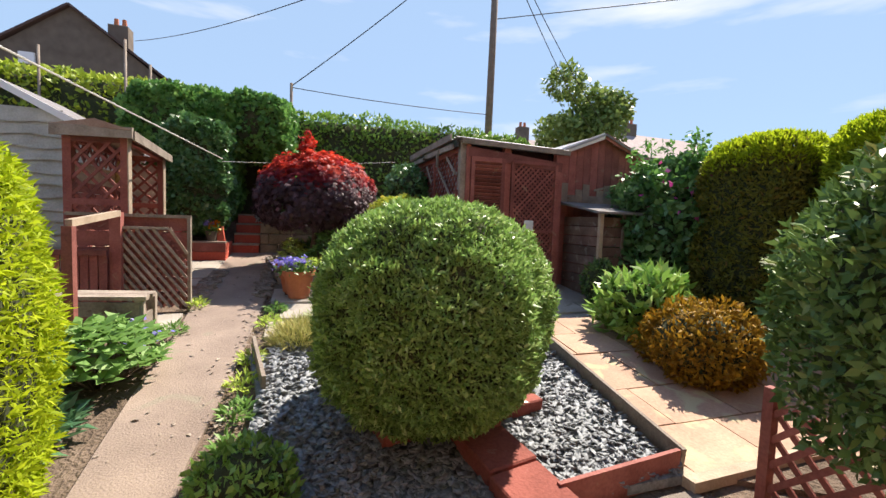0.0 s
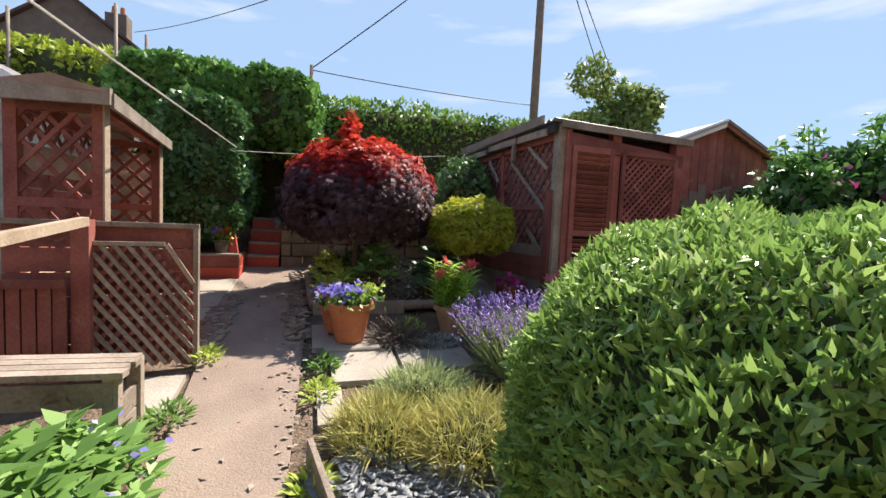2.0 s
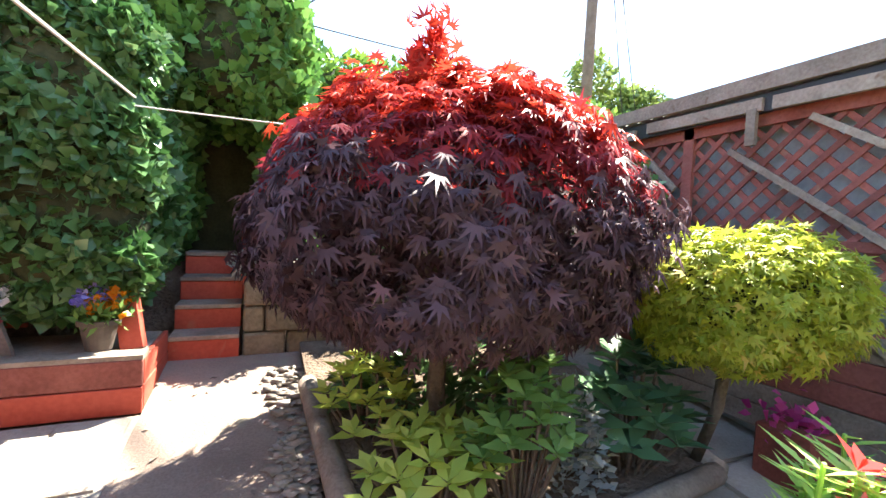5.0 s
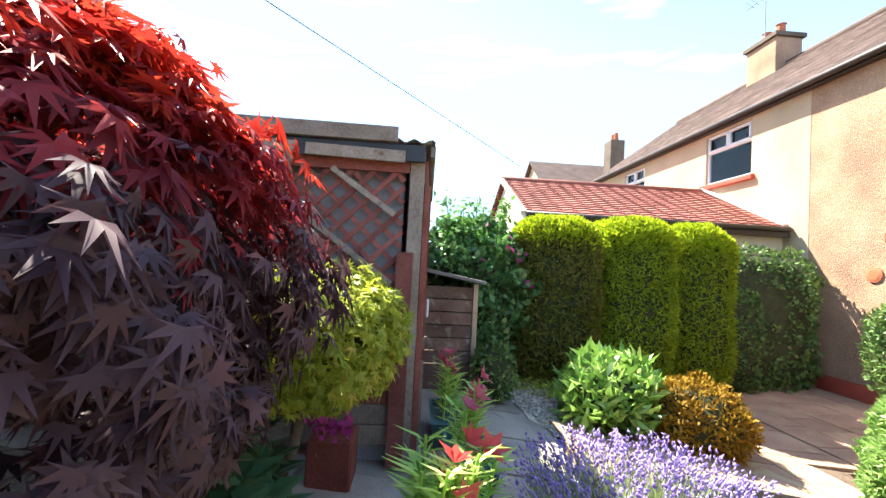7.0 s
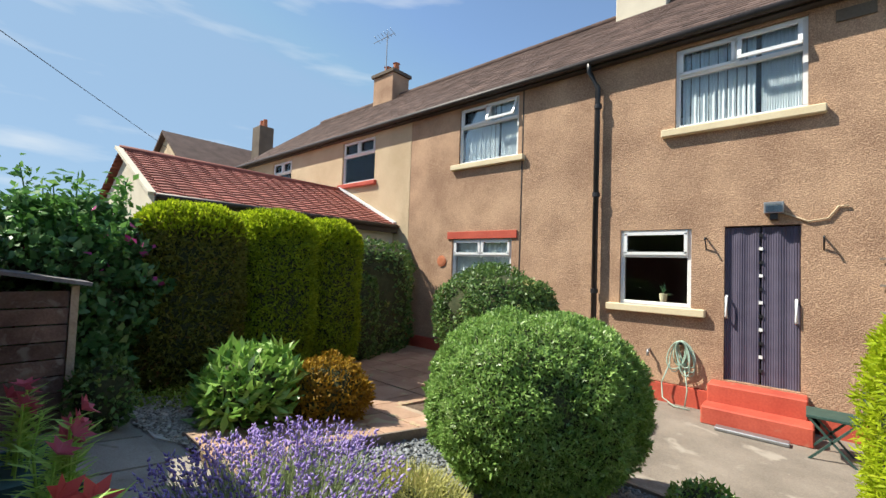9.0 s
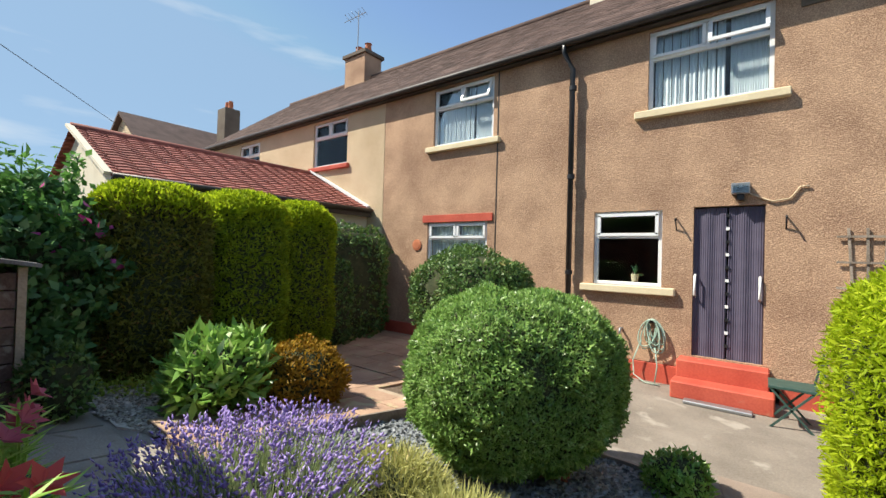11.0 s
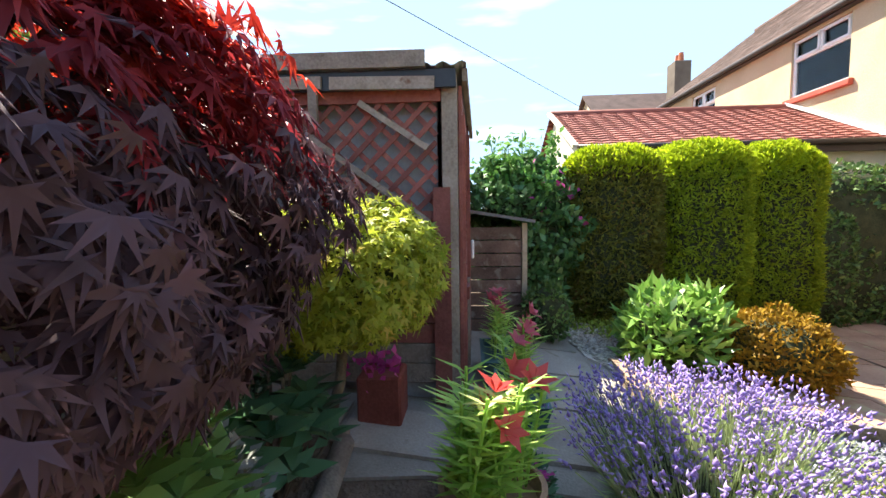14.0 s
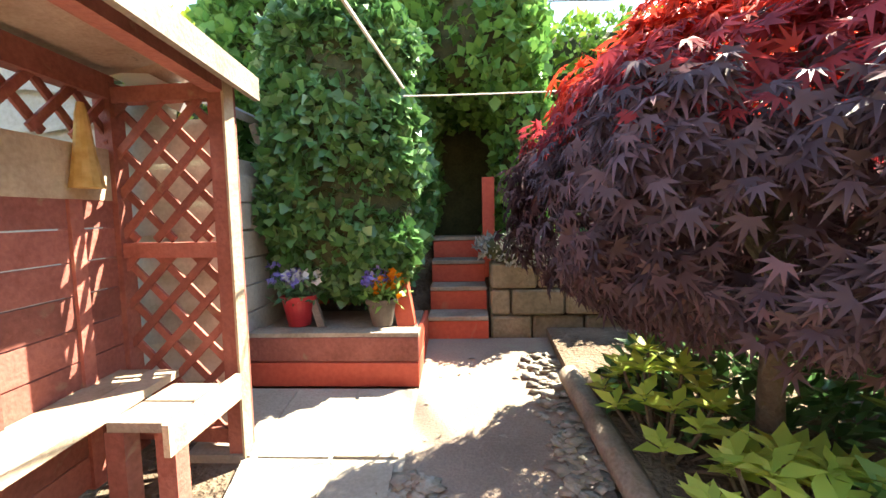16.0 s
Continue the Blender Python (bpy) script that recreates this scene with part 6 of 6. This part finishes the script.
# ---- wires, pole, distance ----
pole = tube("telegraph_pole", [(5.55, 12.1, 1.2), (5.62, 12.1, 9.5)], 0.105, M_POLE, sides=14, taper=0.8)
tagged(pole, "tall weathered wooden telegraph pole", "pole")


def wire(label, a, b, sag, r=0.008, m=None):
    pts = [tuple(Vector(a).lerp(Vector(b), i / 16) - Vector((0, 0, sag * 4 * (i / 16) * (1 - i / 16)))) for i in range(17)]
    return tagged(tube("wire", pts, r, m or M_WIRE, sides=5), label, "wire")


wire("thin dark overhead telephone wire", (-11.0, 37.9, 13.5), (5.6, 12.1, 9.2), 0.6, 0.02)
wire("thin dark overhead telephone wire", (0.58, 12.4, 4.5), (5.6, 12.1, 9.2), 0.1, 0.012)
wire("thin dark overhead telephone wire", (0.58, 12.4, 4.45), (5.55, 12.1, 4.3), 0.05, 0.01)
wire("thin dark overhead telephone wire", (5.6, 12.1, 9.0), (15.4, 20.6, 6.2), 0.3, 0.014)
wire("thin dark overhead telephone wire", (5.6, 12.1, 9.2), (16.0, 20.4, 6.6), 0.3, 0.014)
wire("thin dark overhead telephone wire", (5.6, 12.1, 6.79), (26.77, -0.47, 7.68), 0.0, 0.012)
wire("pale clothes line across the garden", (-0.24, 8.5, 2.2), (-0.60, 2.0, 2.16), 0.0, 0.007, M_LINE)
wire("pale clothes line across the garden", (-0.24, 8.5, 2.16), (2.5, 9.25, 2.45), 0.03, 0.004, M_LINE)
tagged(tube("clothes_post", [(-0.60, 2.0, 0.0), (-0.60, 2.0, 2.2)], 0.03, M_METAL), "grey metal clothes post", "post")
tagged(tube("wire_post", [(0.56, 12.4, 1.3), (0.56, 12.4, 4.55)], 0.035, M_POLE), "thin wooden post above the hedge", "post")
for x, z in ((-5.2, 4.5), (-3.6, 4.45), (-2.3, 4.75), (-1.9, 4.35)):
    tagged(tube("hedge_stake", [(x, 11.0, 1.4), (x, 11.0, z - 0.2)], 0.025, M_GREYWOOD, sides=6), "thin grey stake standing in the hedge", "stake")


def far_house(label, x0, x1, y, depth, z0, eave, ridge, wallm, roofm, chims, gable_front=True):
    h = thing("distant_house", label, "house", ((x0 + x1) / 2, y, z0))
    xm = (x0 + x1) / 2
    bm = bmesh.new()
    if gable_front:
        pr = [(x0, z0), (x1, z0), (x1, eave), (xm, ridge), (x0, eave)]
        fa, fb = [bm.verts.new((x, y, z)) for x, z in pr], [bm.verts.new((x, y + depth, z)) for x, z in pr]
    else:
        pr = [(y, z0), (y + depth, z0), (y + depth, eave), (y + depth / 2, ridge), (y, eave)]
        fa, fb = [bm.verts.new((x0, yy, z)) for yy, z in pr], [bm.verts.new((x1, yy, z)) for yy, z in pr]
    bm.faces.new(fa)
    bm.faces.new(fb[::-1])
    for i in range(5):
        bm.faces.new((fa[i], fa[(i + 1) % 5], fb[(i + 1) % 5], fb[i]))
    part("wall", bm, wallm, h)
    if gable_front:
        for s, e in ((-1, x0 - 0.3), (1, x1 + 0.3)):
            L = math.hypot(e - xm, ridge - eave)
            beam("roof_slope", ((e + xm) / 2, y - 0.25, (eave + ridge) / 2 + 0.05), ((e + xm) / 2, y + depth + 0.25, (eave + ridge) / 2 + 0.05), L, 0.12, roofm, h, (s * (ridge - eave), 0, abs(e - xm)))
    else:
        for s, e in ((-1, y - 0.3), (1, y + depth + 0.3)):
            ym = y + depth / 2
            L = math.hypot(e - ym, ridge - eave)
            beam("roof_slope", (x0 - 0.25, (e + ym) / 2, (eave + ridge) / 2 + 0.05), (x1 + 0.25, (e + ym) / 2, (eave + ridge) / 2 + 0.05), L, 0.12, roofm, h, (0, s * (ridge - eave), abs(e - ym)))
    for cx, cy, cz, w in chims:
        c = box("chimney", (cx - w, cy - 0.4, cz - 3.5), (cx + w, cy + 0.4, cz), M_HARL, h, bevel=0.02)
        for k in (-0.4, 0.4):
            lathe("chimney_pot", [(0.14, 0), (0.11, 0.45)], (cx + k * w, cy, cz), M_TERRA, c, steps=10)
    return h


lh = far_house("large brown gabled house beyond the hedge", -16.5, -6.2, 30, 9, 1.3, 8.2, 12.2, M_HARL, M_ROOF, [(-9.6, 31.5, 12.0, 0.5)])
box("window", (-13.6, 29.9, 8.9), (-12.9, 30.0, 9.5), M_WHITE, lh)
far_house("distant house with a chimney and tiled roof", 26.0, 36.5, 30, 8, 0.5, 7.2, 10.0, M_CREAM, M_GREYTILE, [(29.3, 34, 11.0, 0.55)], False)
far_house("distant house roof behind the trees", 14.0, 21.0, 33, 8, 0.5, 6.5, 9.2, M_CREAM, M_GREYTILE, [(19.3, 36, 10.1, 0.5)], False)
far_house("pale house at the end of the terrace", 22.0, 30.0, -8, 8, 0.0, 5.6, 8.4, M_DASH2, M_ROOF, [(23.5, -4, 9.3, 0.45)])
far_house("low pale roof beyond the garden hedge", 13.0, 20.0, 7.0, 5, 0.0, 1.6, 2.6, M_CREAM, M_GREYTILE, [], False)


def tree(label, x, y, z0, zc, r, n, seed, ln=0.3):
    t = thing("tree", label, "tree", (x, y, z0))
    rr = np.random.default_rng(seed)
    tube("trunk", [(x, y, z0), (x + 0.1, y, zc - r * 0.5), (x, y, zc)], 0.22, M_BARK, t, taper=0.4)
    cs = np.array([[x, y, zc]]) + rr.normal(size=(16, 3)) * [r * 0.4, r * 0.4, r * 0.28]
    for c in cs[:7]:
        tube("limb", [(x, y, zc - r * 0.6), tuple(c)], 0.08, M_BARK, t, sides=6, taper=0.3)
    p = np.concatenate([c + unit(rr.normal(size=(n // 16, 3))) * (r * 0.42 * (0.6 + 0.4 * rr.random((n // 16, 1)))) for c in cs])
    leaves("crown", p, rr.normal(size=p.shape), rr.normal(size=p.shape) + [0, 0, 1], ln, ln * 0.6, L_TREE, t, rng=rr)
    return t


tree("broad leafy tree behind the sheds", 15.9, 22.0, 1.0, 7.2, 2.7, 9000, 130)
tree("distant leafy tree beyond the hedge", 24.0, 9.5, 0.0, 3.2, 2.0, 4000, 131)
tree("distant leafy tree beyond the hedge", 20.0, 15.0, 0.5, 3.0, 1.8, 4000, 132)
hedge("boundary hedge beyond the sheds", (12.5, 8.4, 1.3), (6.0, 0.5, 0.9), 5000, 0.16, 0.09, L_HEDGE, 133, lo=-0.95)
hedge("boundary hedge along the side of the garden", (-5.2, 3.0, 0.9), (0.5, 5.0, 1.0), 6000, 0.14, 0.08, L_HEDGE, 134, lo=-0.95)

# ---- paving slabs ----
pav = thing("paving", "sandstone-coloured garden slabs in a stepped layout", "paving", (4, 3.5, 0.1), kind="structure")
bm = bmesh.new()
add_box(bm, (-0.5, -0.5, -0.5), (0.5, 0.5, 0.5))
unit_me = bpy.data.meshes.new("slab")
bm.to_mesh(unit_me)
bm.free()
unit_me.materials.append(M_SLAB)


def slab(x0, x1, y0, y1, parent, me, lift=0.05):
    ob = new("slab", me)
    ob.parent = parent
    ym = (y0 + y1) / 2
    tilt = math.degrees(math.atan2(gz(y1) - gz(y0), y1 - y0))
    ob.matrix_parent_inverse = Matrix.Translation(-parent.location)
    ob.matrix_basis = pose((x0 + x1) / 2, ym, gz(ym) + lift - 0.03 + random.uniform(-0.003, 0.003), tilt, random.uniform(-0.4, 0.4), 0) @ Matrix.Diagonal((x1 - x0 - 0.012, y1 - y0 - 0.012, 0.06, 1))
    return ob


y, row = 0.1, 0
while y < 5.5:
    h_ = (0.45, 0.45, 0.6)[row % 3]
    x = 2.96 if y > 3.1 else 4.05
    if row % 2:
        x -= 0.0
        slab(x, x + 0.3, y, y + h_, pav, unit_me)
        x += 0.3
    while x < 7.4:
        w_ = random.choice((0.45, 0.6, 0.6))
        gravelly = (x + w_ / 2 > 4.5 - 0.9 * (y - 4.4)) and y > 4.3
        if x > 3.6 and gravelly:
            break
        slab(x, x + w_, y, y + h_, pav, unit_me)
        x += w_
    y += h_
    row += 1
box("bedding", (2.95, 3.2, -0.05), (4.05, 3.26, 0.09), M_PATIO, pav, bevel=0)
beam("step_edge", (2.88, 3.14, 0.075), (3.95, 3.18, 0.075), 0.13, 0.06, M_PALEWOOD, pav, (0, 0, 1), "pale timber step edge")
sheet("mortar", [(0.05, 4.0, 7.5), (1.0, 4.0, 7.5), (2.0, 4.0, 7.5), (2.7, 4.0, 7.5), (3.2, 2.96, 7.3), (4.2, 2.96, 7.0), (4.6, 2.96, 4.4), (5.5, 3.0, 3.9)], 0.02, M_SOIL, pav)
grey_me = unit_me.copy()
grey_me.materials.clear()
grey_me.materials.append(M_GREYSLAB)
flag = thing("flagstones", "irregular grey flagstones between the flower beds", "paving", (1.2, 6.1, 0.38), kind="structure")
for a in ((0.72, 1.2, 5.85, 6.35), (1.22, 1.78, 5.95, 6.42), (0.62, 0.78, 5.4, 5.8), (0.6, 0.74, 6.4, 6.9), (2.3, 2.78, 7.4, 8.1), (2.3, 2.75, 6.75, 7.38), (-0.75, -0.48, 7.45, 7.95), (-0.47, -0.23, 7.45, 7.95), (-0.8, -0.5, 7.97, 8.48), (-0.49, -0.22, 7.97, 8.48), (-1.1, -0.82, 7.97, 8.48), (2.4, 3.0, 6.0, 6.6), (3.02, 3.62, 5.72, 6.6), (3.64, 4.24, 5.72, 6.6), (4.26, 4.9, 5.74, 6.12), (4.92, 5.5, 5.74, 6.12), (2.4, 3.0, 5.4, 5.98), (-0.4, -0.15, 5.65, 6.1)):
    slab(*a, flag, grey_me, 0.025)
cob = thing("cobbles", "narrow strip of pale cobbles beside the path", "cobbles", (0.4, 8, 0.6), kind="structure")
r_ = np.random.default_rng(140)
N = 500
for x0, x1, y0, y1 in ((0.40, 0.56, 6.6, 8.9), (-0.24, -0.08, 6.4, 7.9)):
    px, py = r_.uniform(x0, x1, N), r_.uniform(y0, y1, N)
    a_ = r_.random(N) * 6.28
    tagged(leaves("cobble_strip", np.stack([px, py, 0.115 * (py - 2.7) + 0.02], 1), np.stack([np.cos(a_), np.sin(a_), a_ * 0], 1), np.stack([r_.normal(size=N) * 0.15, r_.normal(size=N) * 0.15, np.ones(N)], 1), 0.06, 0.05, M_GREYSLAB, cob, CH, CF, r_, 0.5), kind="stuff")
deb = thing("fallen_leaves", "scattered dry leaves and grit on the paths", "litter", (0.3, 5, 0.3))
N = 500
px, py = r_.uniform(-0.2, 0.75, N), r_.uniform(2.8, 8.9, N)
edge = r_.random(N) < 0.75
px = np.where(edge, 0.52 + r_.normal(size=N) * 0.06, px)
a_ = r_.random(N) * 6.28
tagged(leaves("dry_leaf_litter", np.stack([px, py, 0.115 * np.maximum(py - 2.7, 0) + 0.018], 1), np.stack([np.cos(a_), np.sin(a_), a_ * 0], 1), np.stack([r_.normal(size=N) * 0.2, r_.normal(size=N) * 0.2, np.ones(N)], 1), 0.035, 0.018, M_GREYWOOD, deb, rng=r_, vary=0.6), kind="stuff")
